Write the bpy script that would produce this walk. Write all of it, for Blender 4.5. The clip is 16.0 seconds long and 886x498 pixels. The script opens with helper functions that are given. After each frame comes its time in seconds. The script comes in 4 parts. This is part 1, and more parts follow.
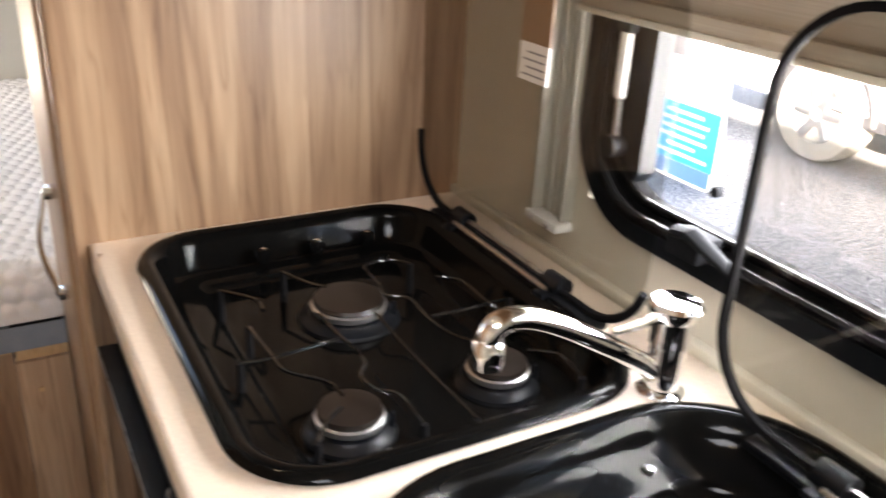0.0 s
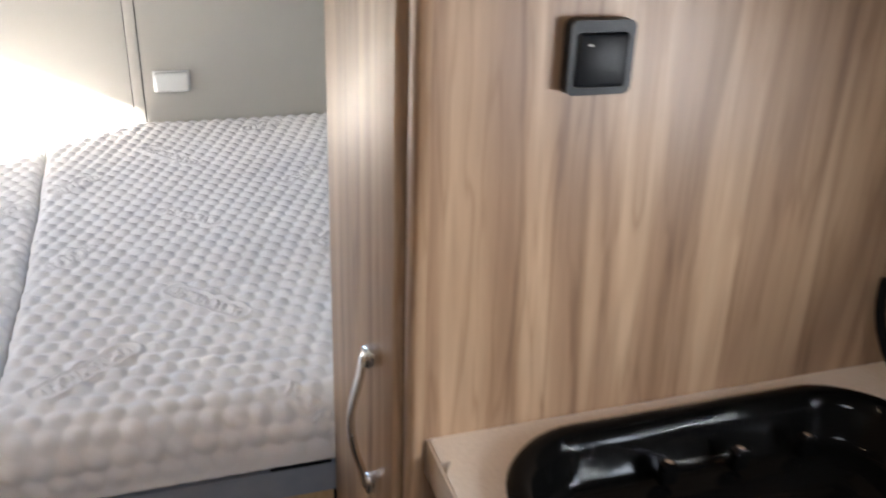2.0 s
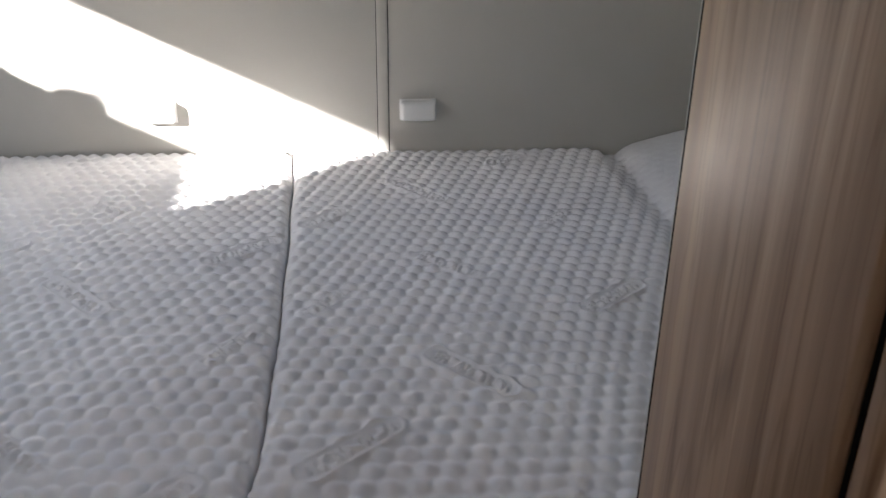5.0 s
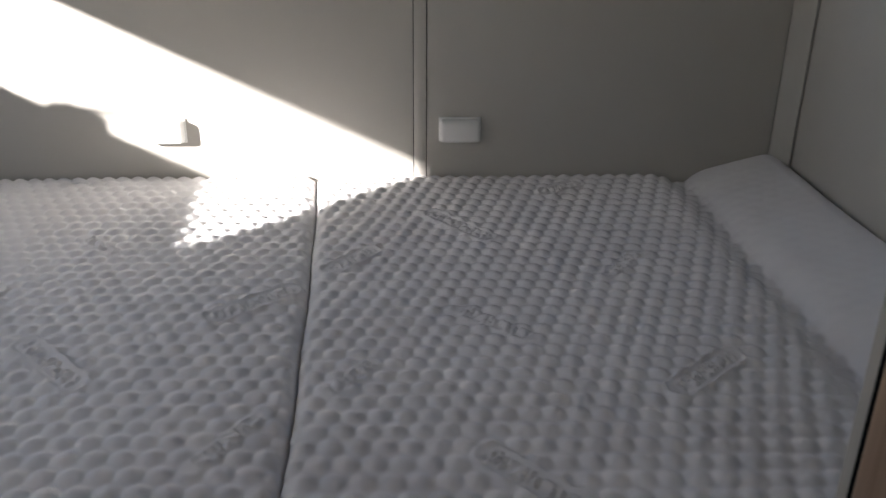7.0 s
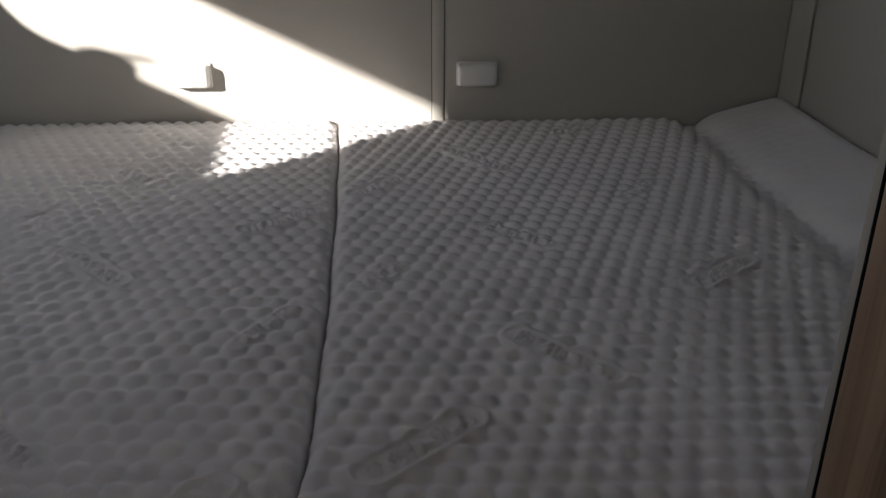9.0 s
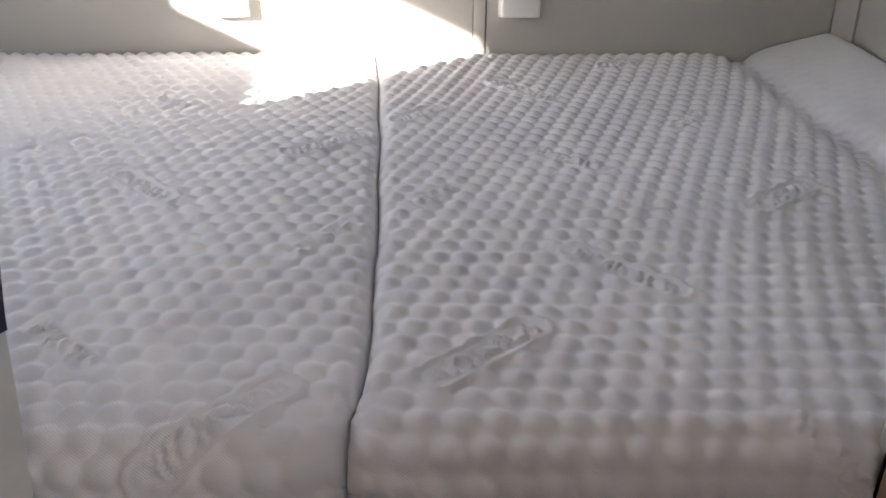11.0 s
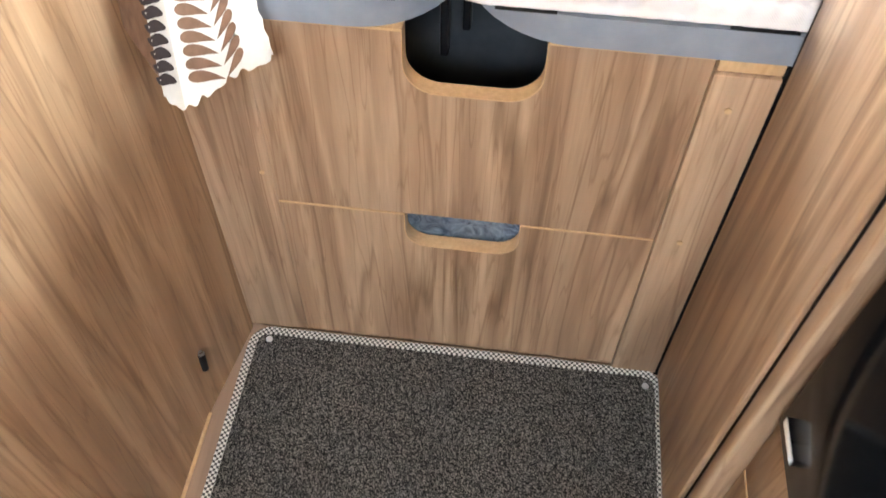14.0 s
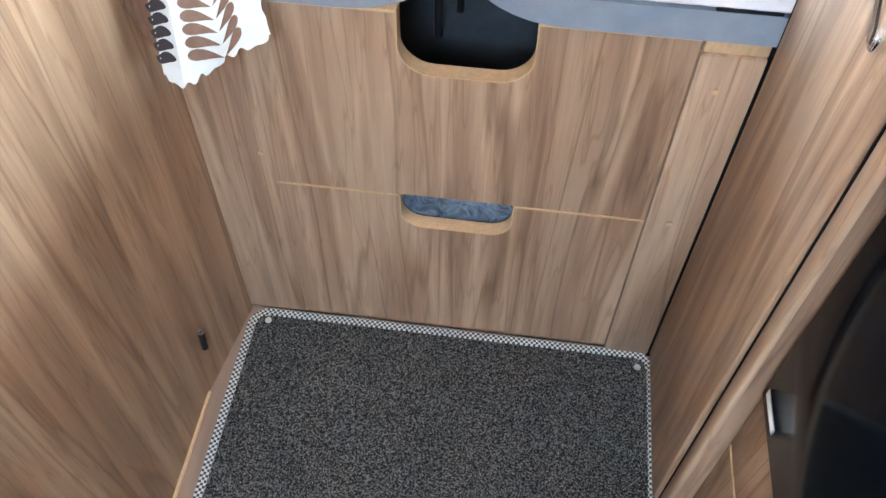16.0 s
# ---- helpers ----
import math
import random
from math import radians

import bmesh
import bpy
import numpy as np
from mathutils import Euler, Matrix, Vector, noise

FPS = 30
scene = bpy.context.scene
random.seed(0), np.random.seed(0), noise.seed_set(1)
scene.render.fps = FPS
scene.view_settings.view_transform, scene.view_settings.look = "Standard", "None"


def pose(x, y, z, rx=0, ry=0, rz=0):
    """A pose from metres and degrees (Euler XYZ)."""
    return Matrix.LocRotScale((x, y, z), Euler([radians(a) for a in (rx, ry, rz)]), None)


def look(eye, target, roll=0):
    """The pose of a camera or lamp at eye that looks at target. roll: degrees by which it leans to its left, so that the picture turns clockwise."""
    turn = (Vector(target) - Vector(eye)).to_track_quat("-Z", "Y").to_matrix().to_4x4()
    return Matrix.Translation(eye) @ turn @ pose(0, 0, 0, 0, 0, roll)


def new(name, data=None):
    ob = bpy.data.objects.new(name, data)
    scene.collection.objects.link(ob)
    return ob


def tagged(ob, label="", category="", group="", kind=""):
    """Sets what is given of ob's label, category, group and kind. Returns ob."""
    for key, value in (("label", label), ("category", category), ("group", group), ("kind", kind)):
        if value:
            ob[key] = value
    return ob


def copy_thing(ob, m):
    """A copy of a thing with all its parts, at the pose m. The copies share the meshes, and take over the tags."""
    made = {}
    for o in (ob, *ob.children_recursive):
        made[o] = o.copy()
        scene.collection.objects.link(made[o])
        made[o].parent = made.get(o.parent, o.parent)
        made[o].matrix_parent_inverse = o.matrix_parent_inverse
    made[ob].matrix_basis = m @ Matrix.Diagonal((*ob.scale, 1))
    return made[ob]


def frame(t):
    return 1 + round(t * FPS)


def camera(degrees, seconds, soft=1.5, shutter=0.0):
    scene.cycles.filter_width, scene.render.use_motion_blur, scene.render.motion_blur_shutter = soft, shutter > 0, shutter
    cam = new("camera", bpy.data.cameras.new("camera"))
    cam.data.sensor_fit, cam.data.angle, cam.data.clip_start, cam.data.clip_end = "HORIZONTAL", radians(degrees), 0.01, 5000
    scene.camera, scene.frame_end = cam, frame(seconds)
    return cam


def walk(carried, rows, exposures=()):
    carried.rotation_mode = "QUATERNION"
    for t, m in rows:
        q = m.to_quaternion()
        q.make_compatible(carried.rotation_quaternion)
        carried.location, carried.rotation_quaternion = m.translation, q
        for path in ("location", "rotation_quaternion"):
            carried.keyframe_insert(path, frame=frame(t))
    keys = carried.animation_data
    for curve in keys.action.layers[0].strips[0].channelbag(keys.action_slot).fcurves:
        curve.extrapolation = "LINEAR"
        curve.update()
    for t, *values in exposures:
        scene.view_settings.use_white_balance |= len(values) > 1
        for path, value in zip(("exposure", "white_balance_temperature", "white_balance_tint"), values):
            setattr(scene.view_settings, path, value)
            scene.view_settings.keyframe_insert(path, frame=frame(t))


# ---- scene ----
cam = camera(55.7, 16.0, shutter=0.5)
PATH = [
    (0, (-0.055, -1.144, 1.282), (0.856, 0.437, 0.462), 3.1),
    (0.5, (-0.106, -1.072, 1.285), (0.69, 0.566, 0.46), 2.7),
    (1, (-0.122, -0.967, 1.28), (0.618, 0.697, 0.455), 2.5),
    (1.5, (-0.119, -0.852, 1.291), (0.538, 0.846, 0.464), 2.4),
    (2, (-0.131, -0.749, 1.289), (0.448, 0.979, 0.465), 2.0),
    (2.5, (-0.17, -0.665, 1.306), (0.354, 1.081, 0.482), 1.3),
    (3, (-0.185, -0.64, 1.303), (0.285, 1.125, 0.49), 1.3),
    (3.5, (-0.188, -0.626, 1.302), (0.186, 1.164, 0.491), 1.2),
    (4, (-0.194, -0.611, 1.296), (0.068, 1.2, 0.491), 1.1),
    (4.5, (-0.215, -0.602, 1.297), (-0.017, 1.217, 0.489), 0.9),
    (7, (-0.233, -0.353, 1.266), (-0.135, 1.477, 0.465), 0.6),
    (7.5, (-0.266, -0.31, 1.265), (-0.187, 1.527, 0.477), 0.5),
    (8, (-0.3, -0.292, 1.255), (-0.225, 1.546, 0.47), 0.4),
    (8.5, (-0.29, -0.326, 1.215), (-0.215, 1.511, 0.427), 0.3),
    (9, (-0.26, -0.435, 1.181), (-0.174, 1.398, 0.385), 0.2),
    (11.5, (-0.301, -0.432, 1.128), (-0.299, 1.353, 0.226), 0.5),
    (12, (-0.278, -0.418, 1.158), (-0.455, 1.297, 0.145), 0.4),
    (12.5, (-0.33, -0.41, 1.215), (-0.416, 1.053, -0.146), 3.2),
    (13, (-0.323, -0.515, 1.188), (-0.483, 0.814, -0.299), 0.6),
    (13.5, (-0.293, -0.616, 1.198), (-0.433, 0.597, -0.386), 0.8),
    (14, (-0.269, -0.696, 1.213), (-0.405, 0.493, -0.389), 0.9),
    (14.5, (-0.256, -0.724, 1.217), (-0.39, 0.458, -0.391), 1.0),
    (15, (-0.256, -0.716, 1.213), (-0.39, 0.464, -0.396), 1.0),
    (15.5, (-0.251, -0.714, 1.217), (-0.387, 0.465, -0.393), 1.0),
    (16, (-0.255, -0.725, 1.219), (-0.395, 0.455, -0.389), 0.9),
]
EXPOSURES = [(0, 5.0, 7150, 16), (1.0, 4.9, 6600, 14), (1.5, 4.75, 6600, 14), (2.5, 4.1, 6300, 13), (3.5, 3.7, 6200, 13), (4.5, 3.3, 6200, 14), (7.0, 2.45, 6300, 15), (8.0, 1.45, 6400, 15), (9.2, 1.8, 6550, 15),
             (11.3, 3.6, 6450, 17), (12.0, 3.5, 6500, 17), (12.5, 3.8, 6700, 17), (13.0, 4.6, 7100, 16), (13.5, 6.3, 7900, 15), (14.0, 6.9, 6300, 8), (14.5, 6.95, 5250, 4), (16.0, 6.8, 5250, 4)]
walk(cam, [(t, look(eye, target, roll)) for t, eye, target, roll in PATH], EXPOSURES)

# ---- light ----
SUN_WAY = Vector((1.2, 1.0, -0.574)).normalized()
world = bpy.data.worlds.new("sky")
scene.world = world
world.use_nodes = True
wn = world.node_tree
sky = wn.nodes.new("ShaderNodeTexSky")
sky.sky_type, sky.sun_disc = "NISHITA", False
sky.sun_elevation, sky.sun_rotation = radians(20), radians(230)
wn.links.new(sky.outputs[0], wn.nodes["Background"].inputs[0])
wn.nodes["Background"].inputs[1].default_value = 0.05

sun_data = bpy.data.lights.new("sun", "SUN")
sun_data.energy, sun_data.angle, sun_data.color = 5.0, radians(1.1), (1.0, 0.95, 0.87)
sun = new("sun", sun_data)
sun.matrix_world = look((-12, -10, 5.74), Vector((-12, -10, 5.74)) + SUN_WAY)


def opening_light(name, at, towards, w, h, watts, colour=(0.86, 0.93, 1.0)):
    """Area lamp for sky light at an opening; some openings are unseen and added."""
    d = bpy.data.lights.new(name, "AREA")
    d.shape, d.size, d.size_y, d.energy, d.color = "RECTANGLE", w, h, watts, colour
    ob = new(name, d)
    ob.matrix_world = look(at, towards)
    return ob


# Fill lamp at an unseen roof opening, added to light the aisle.
opening_light("roof_fill", (-0.35, -1.9, 1.93), (-0.35, -1.9, 0), 0.45, 0.45, 0.5)
opening_light("kitchen_window_daylight", (0.53, -0.84, 1.09), (-1, -0.84, 0.9), 0.6, 0.16, 0.75)
opening_light("bed_window_daylight", (-1.37, 0.43, 1.26), (0, 0.45, 0.85), 0.66, 0.2, 0.24)
# Fill lamps at two unseen rear windows, added to light the bed.
for x in (-0.78, 0.10):
    opening_light("rear_fill", (x, 1.12, 1.48), (x, 0.3, 0.77), 0.42, 0.40, 0.018)


# ---- helpers ----
def link(m, a, b):
    m.node_tree.links.new(a, b)


def material(name, colour, rough=0.5, metal=0.0, spec=0.5):
    m = bpy.data.materials.new(name)
    m.use_nodes = True
    b = m.node_tree.nodes["Principled BSDF"]
    b.inputs["Base Color"].default_value = (*colour, 1)
    b.inputs["Roughness"].default_value, b.inputs["Metallic"].default_value = rough, metal
    b.inputs["Specular IOR Level"].default_value = spec
    return m, m.node_tree.nodes, b


def coords(m, scale=(1, 1, 1), loc=(0, 0, 0), source="Object"):
    n = m.node_tree.nodes
    tc, mp = n.new("ShaderNodeTexCoord"), n.new("ShaderNodeMapping")
    mp.inputs["Scale"].default_value, mp.inputs["Location"].default_value = scale, loc
    link(m, tc.outputs[source], mp.inputs["Vector"])
    return mp.outputs["Vector"]


def noise_tex(m, vec, scale, detail=4.0, rough=0.55, distort=0.0):
    t = m.node_tree.nodes.new("ShaderNodeTexNoise")
    t.inputs["Scale"].default_value, t.inputs["Detail"].default_value = scale, detail
    t.inputs["Roughness"].default_value, t.inputs["Distortion"].default_value = rough, distort
    link(m, vec, t.inputs["Vector"])
    return t.outputs["Fac"]


def ramp(m, fac, stops):
    r = m.node_tree.nodes.new("ShaderNodeValToRGB")
    e = r.color_ramp.elements
    while len(e) < len(stops):
        e.new(0.5)
    for el, (p, c) in zip(e, stops):
        el.position, el.color = p, (*c, 1)
    link(m, fac, r.inputs["Fac"])
    return r.outputs["Color"]


def mix(m, fac, a, b, mode="MIX"):
    x = m.node_tree.nodes.new("ShaderNodeMix")
    x.data_type, x.blend_type = "RGBA", mode
    for sock, v in ((x.inputs[0], fac), (x.inputs[6], a), (x.inputs[7], b)):
        if isinstance(v, (int, float)):
            sock.default_value = v
        elif isinstance(v, tuple):
            sock.default_value = (*v, 1)
        else:
            link(m, v, sock)
    return x.outputs[2]


def bump(m, b, height, strength=0.2, distance=0.001):
    n = m.node_tree.nodes.new("ShaderNodeBump")
    n.inputs["Strength"].default_value, n.inputs["Distance"].default_value = strength, distance
    link(m, height, n.inputs["Height"])
    link(m, n.outputs[0], b.inputs["Normal"])


def rough_range(m, b, fac, lo, hi):
    r = m.node_tree.nodes.new("ShaderNodeMapRange")
    r.inputs["To Min"].default_value, r.inputs["To Max"].default_value = lo, hi
    link(m, fac, r.inputs["Value"])
    link(m, r.outputs[0], b.inputs["Roughness"])


# ---- materials ----
def make_wood(name, light, mid, dark, shift, rough=0.38):
    m, n, b = material(name, mid, rough)
    v = coords(m, (1, 1, 0.055), shift)
    warp = noise_tex(m, v, 5.0, 3, 0.5, 0.6)
    add = n.new("ShaderNodeVectorMath")
    add.operation = "MULTIPLY_ADD"
    sc = n.new("ShaderNodeCombineXYZ")
    link(m, warp, sc.inputs[0])
    link(m, warp, sc.inputs[1])
    link(m, sc.outputs[0], add.inputs[0])
    add.inputs[1].default_value = (0.09, 0.09, 0)
    link(m, v, add.inputs[2])
    broad = noise_tex(m, add.outputs[0], 13.0, 2, 0.5, 0.25)
    fine = noise_tex(m, add.outputs[0], 170.0, 4, 0.6, 0.1)
    base = ramp(m, broad, [(0.32, dark), (0.40, mid), (0.475, light), (0.53, mid), (0.585, dark), (0.62, mid), (0.72, light)])
    lines = noise_tex(m, add.outputs[0], 21.0, 1.5, 0.4, 0.1)
    veins = ramp(m, lines, [(0.468, (1, 1, 1)), (0.490, (0.52, 0.45, 0.40)), (0.498, (0.62, 0.55, 0.49)), (0.53, (1, 1, 1))])
    thin = ramp(m, noise_tex(m, add.outputs[0], 64.0, 2, 0.5, 0.1), [(0.462, (1, 1, 1)), (0.494, (0.74, 0.69, 0.64)), (0.526, (1, 1, 1))])
    col = mix(m, 0.7, base, veins, "MULTIPLY")
    col = mix(m, 0.8, col, thin, "MULTIPLY")
    grain = ramp(m, fine, [(0.3, (0.82, 0.79, 0.76)), (0.7, (1.06, 1.05, 1.04))])
    col = mix(m, 0.85, col, grain, "MULTIPLY")
    link(m, col, b.inputs["Base Color"])
    rough_range(m, b, fine, rough - 0.06, rough + 0.12)
    bump(m, b, fine, 0.12, 0.0004)
    return m


WOOD = make_wood("walnut_laminate", (0.453, 0.313, 0.204), (0.355, 0.230, 0.143), (0.278, 0.171, 0.105), (0, 0, 0))
WOOD_B = make_wood("walnut_laminate_door", (0.464, 0.325, 0.213), (0.366, 0.241, 0.152), (0.289, 0.183, 0.112), (3.1, 1.7, 0.4))
WOOD_C = make_wood("walnut_laminate_panel", (0.474, 0.320, 0.194), (0.381, 0.243, 0.142), (0.299, 0.185, 0.106), (7.3, 4.2, 1.1))
EDGE, _n, _b = material("beech_edge_band", (0.55, 0.36, 0.19), 0.42)
link(EDGE, ramp(EDGE, noise_tex(EDGE, coords(EDGE, (3, 3, 1)), 60), [(0.3, (0.48, 0.31, 0.155)), (0.7, (0.58, 0.385, 0.21))]), _b.inputs["Base Color"])

COUNTER, _n, _b = material("cream_laminate", (0.72, 0.65, 0.54), 0.42)
link(COUNTER, ramp(COUNTER, noise_tex(COUNTER, coords(COUNTER), 260, 5, 0.7), [(0.3, (0.68, 0.58, 0.48)), (0.7, (0.79, 0.69, 0.585))]), _b.inputs["Base Color"])

ENAMEL, _n, _b = material("black_enamel", (0.003, 0.003, 0.003), 0.08, 0, 0.10)
_f = noise_tex(ENAMEL, coords(ENAMEL), 45, 3)
rough_range(ENAMEL, _b, _f, 0.05, 0.12)
bump(ENAMEL, _b, noise_tex(ENAMEL, coords(ENAMEL), 28, 2), 0.02, 0.002)

BLACK, _n, _b = material("black_plastic", (0.005, 0.006, 0.008), 0.34, 0, 0.2)
_f = noise_tex(BLACK, coords(BLACK), 900, 2)
bump(BLACK, _b, _f, 0.1, 0.0002)
rough_range(BLACK, _b, noise_tex(BLACK, coords(BLACK), 30), 0.28, 0.44)
RUBBER, _n, _b = material("black_rubber", (0.007, 0.007, 0.008), 0.85, 0, 0.1)
CHROME, _n, _b = material("chrome", (0.86, 0.87, 0.88), 0.06, 1.0)
rough_range(CHROME, _b, noise_tex(CHROME, coords(CHROME), 60), 0.03, 0.1)
STEEL, _n, _b = material("brushed_steel", (0.55, 0.55, 0.56), 0.28, 1.0)
rough_range(STEEL, _b, noise_tex(STEEL, coords(STEEL, (1, 1, 30)), 60), 0.2, 0.38)
WIRE, _n, _b = material("black_enamelled_wire", (0.006, 0.006, 0.006), 0.08, 0, 0.7)
rough_range(WIRE, _b, noise_tex(WIRE, coords(WIRE), 70), 0.04, 0.14)
BURNER, _n, _b = material("burner_alloy", (0.66, 0.66, 0.67), 0.3, 0.9)
CAP, _n, _b = material("burner_cap_enamel", (0.014, 0.010, 0.008), 0.35, 0, 0.3)
bump(CAP, _b, noise_tex(CAP, coords(CAP), 600), 0.2, 0.0003)

LINING, _n, _b = material("grey_beige_lining", (0.42, 0.405, 0.365), 0.55)
link(LINING, ramp(LINING, noise_tex(LINING, coords(LINING), 3.0, 5), [(0.3, (0.46, 0.445, 0.405)), (0.7, (0.50, 0.485, 0.445))]), _b.inputs["Base Color"])
bump(LINING, _b, noise_tex(LINING, coords(LINING), 700, 2), 0.08, 0.0003)
WALL, _n, _b = material("cream_wall_lining", (0.62, 0.58, 0.49), 0.5)
link(WALL, ramp(WALL, noise_tex(WALL, coords(WALL), 2.5, 5), [(0.3, (0.59, 0.55, 0.46)), (0.7, (0.65, 0.61, 0.52))]), _b.inputs["Base Color"])
bump(WALL, _b, noise_tex(WALL, coords(WALL), 500, 2), 0.1, 0.0003)
CEIL, _n, _b = material("off_white_ceiling", (0.74, 0.73, 0.70), 0.6)
bump(CEIL, _b, noise_tex(CEIL, coords(CEIL), 300, 2), 0.1, 0.0004)
WHITE, _n, _b = material("white_plastic", (0.78, 0.78, 0.76), 0.35)
rough_range(WHITE, _b, noise_tex(WHITE, coords(WHITE), 80), 0.28, 0.42)
ALU, _n, _b = material("satin_aluminium", (0.52, 0.51, 0.46), 0.4, 0.15)
rough_range(ALU, _b, noise_tex(ALU, coords(ALU, (40, 40, 1)), 10), 0.32, 0.48)
GREY, _n, _b = material("grey_painted_board", (0.23, 0.255, 0.30), 0.45)
link(GREY, ramp(GREY, noise_tex(GREY, coords(GREY), 40, 5), [(0.3, (0.205, 0.23, 0.275)), (0.7, (0.245, 0.27, 0.315))]), _b.inputs["Base Color"])
# Near-black base colour stands in for shade inside gaps and cavities.
DARK, _n, _b = material("cavity_shade", (0.012, 0.013, 0.016), 0.6)
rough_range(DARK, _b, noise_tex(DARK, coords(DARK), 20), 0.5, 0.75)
STRAP, _n, _b = material("dark_blue_strap", (0.018, 0.02, 0.032), 0.65)
bump(STRAP, _b, noise_tex(STRAP, coords(STRAP, (1, 1, 4)), 500), 0.3, 0.0005)

FABRIC, _n, _b = material("white_knit_ticking", (0.80, 0.79, 0.79), 0.92, 0, 0.15)
_c = coords(FABRIC)
link(FABRIC, ramp(FABRIC, noise_tex(FABRIC, _c, 7, 4), [(0.3, (0.75, 0.735, 0.74)), (0.7, (0.83, 0.82, 0.82))]), _b.inputs["Base Color"])
_w = _n.new("ShaderNodeTexWave")
_w.inputs["Scale"].default_value, _w.inputs["Distortion"].default_value = 210, 1.5
_w.bands_direction = "DIAGONAL"
link(FABRIC, _c, _w.inputs["Vector"])
bump(FABRIC, _b, _w.outputs["Fac"], 0.25, 0.0006)
_b.inputs["Sheen Weight"].default_value = 0.25

CARPET, _n, _b = material("charcoal_carpet", (0.05, 0.045, 0.042), 0.98, 0, 0.1)
_c = coords(CARPET)
_f = noise_tex(CARPET, _c, 440, 3, 0.85)
_p = noise_tex(CARPET, _c, 9, 4, 0.6)
link(CARPET, mix(CARPET, 0.5, ramp(CARPET, _f, [(0.41, (0.009, 0.009, 0.009)), (0.5, (0.025, 0.024, 0.023)), (0.60, (0.27, 0.25, 0.225))]),
                 ramp(CARPET, _p, [(0.3, (0.75, 0.75, 0.75)), (0.7, (1.25, 1.22, 1.2))]), "MULTIPLY"), _b.inputs["Base Color"])
bump(CARPET, _b, _f, 0.9, 0.004)

BIND, _n, _b = material("grey_woven_binding", (0.22, 0.21, 0.20), 0.85)
_c = coords(BIND)
_k = _n.new("ShaderNodeTexChecker")
_k.inputs["Scale"].default_value = 235
_k.inputs["Color1"].default_value, _k.inputs["Color2"].default_value = (0.58, 0.56, 0.52, 1), (0.045, 0.042, 0.04, 1)
link(BIND, _c, _k.inputs["Vector"])
link(BIND, _k.outputs["Color"], _b.inputs["Base Color"])
bump(BIND, _b, _k.outputs["Fac"], 0.6, 0.001)

CLOTH, _n, _b = material("cream_cotton", (0.72, 0.69, 0.62), 0.9, 0, 0.2)
_c = coords(CLOTH)
link(CLOTH, ramp(CLOTH, noise_tex(CLOTH, _c, 25, 4), [(0.3, (0.50, 0.49, 0.46)), (0.7, (0.57, 0.56, 0.525))]), _b.inputs["Base Color"])
bump(CLOTH, _b, noise_tex(CLOTH, _c, 900, 2), 0.3, 0.0004)
PRINT, _n, _b = material("brown_leaf_print", (0.20, 0.115, 0.07), 0.85, 0, 0.2)
link(PRINT, ramp(PRINT, noise_tex(PRINT, coords(PRINT), 60, 4), [(0.3, (0.13, 0.074, 0.047)), (0.7, (0.19, 0.112, 0.073))]), _b.inputs["Base Color"])
PRINT_D, _n, _b = material("dark_leaf_print", (0.035, 0.028, 0.03), 0.85, 0, 0.2)

FLOOR, _n, _b = material("brown_vinyl_floor", (0.26, 0.17, 0.11), 0.45)
link(FLOOR, ramp(FLOOR, noise_tex(FLOOR, coords(FLOOR, (1, 0.08, 1)), 40, 4), [(0.3, (0.21, 0.13, 0.085)), (0.7, (0.31, 0.205, 0.135))]), _b.inputs["Base Color"])


def glass_material(name, tint, rough=0.0):
    """Thin sheet glass or acrylic: a clear tinted sheet with a mirror-like skin."""
    m = bpy.data.materials.new(name)
    m.use_nodes = True
    n = m.node_tree.nodes
    n.remove(n["Principled BSDF"])
    tr, gl, mx, fr = n.new("ShaderNodeBsdfTransparent"), n.new("ShaderNodeBsdfGlossy"), n.new("ShaderNodeMixShader"), n.new("ShaderNodeLayerWeight")
    tr.inputs[0].default_value = (*tint, 1)
    gl.inputs["Roughness"].default_value = rough
    fr.inputs["Blend"].default_value = 0.5
    pw, ad = n.new("ShaderNodeMath"), n.new("ShaderNodeMath")
    pw.operation, ad.operation = "POWER", "MULTIPLY_ADD"
    pw.inputs[1].default_value, ad.inputs[1].default_value, ad.inputs[2].default_value = 4.0, 0.5, 0.025
    link(m, fr.outputs["Facing"], pw.inputs[0])
    link(m, pw.outputs[0], ad.inputs[0])
    link(m, ad.outputs[0], mx.inputs[0])
    link(m, tr.outputs[0], mx.inputs[1])
    link(m, gl.outputs[0], mx.inputs[2])
    link(m, mx.outputs[0], n["Material Output"].inputs[0])
    return m


LID_GLASS = glass_material("smoked_glass", (0.80, 0.785, 0.76), 0.02)
PANE = glass_material("window_acrylic", (0.93, 0.94, 0.95), 0.02)


# ---- mesh helpers ----
def box(x0, x1, y0, y1, z0, z1, bevel=0.0, seg=2, bm=None):
    bm = bm or bmesh.new()
    b2 = bmesh.new()
    v = [b2.verts.new((x, y, z)) for x in (x0, x1) for y in (y0, y1) for z in (z0, z1)]
    for f in ((0, 1, 3, 2), (4, 6, 7, 5), (0, 4, 5, 1), (2, 3, 7, 6), (0, 2, 6, 4), (1, 5, 7, 3)):
        b2.faces.new([v[i] for i in f])
    if bevel > 0:
        bmesh.ops.bevel(b2, geom=b2.edges[:], offset=bevel, segments=seg, affect="EDGES", profile=0.5)
    return join(bm, b2)


def join(bm, other):
    me = bpy.data.meshes.new("tmp")
    other.to_mesh(me)
    other.free()
    bm.from_mesh(me)
    bpy.data.meshes.remove(me)
    return bm


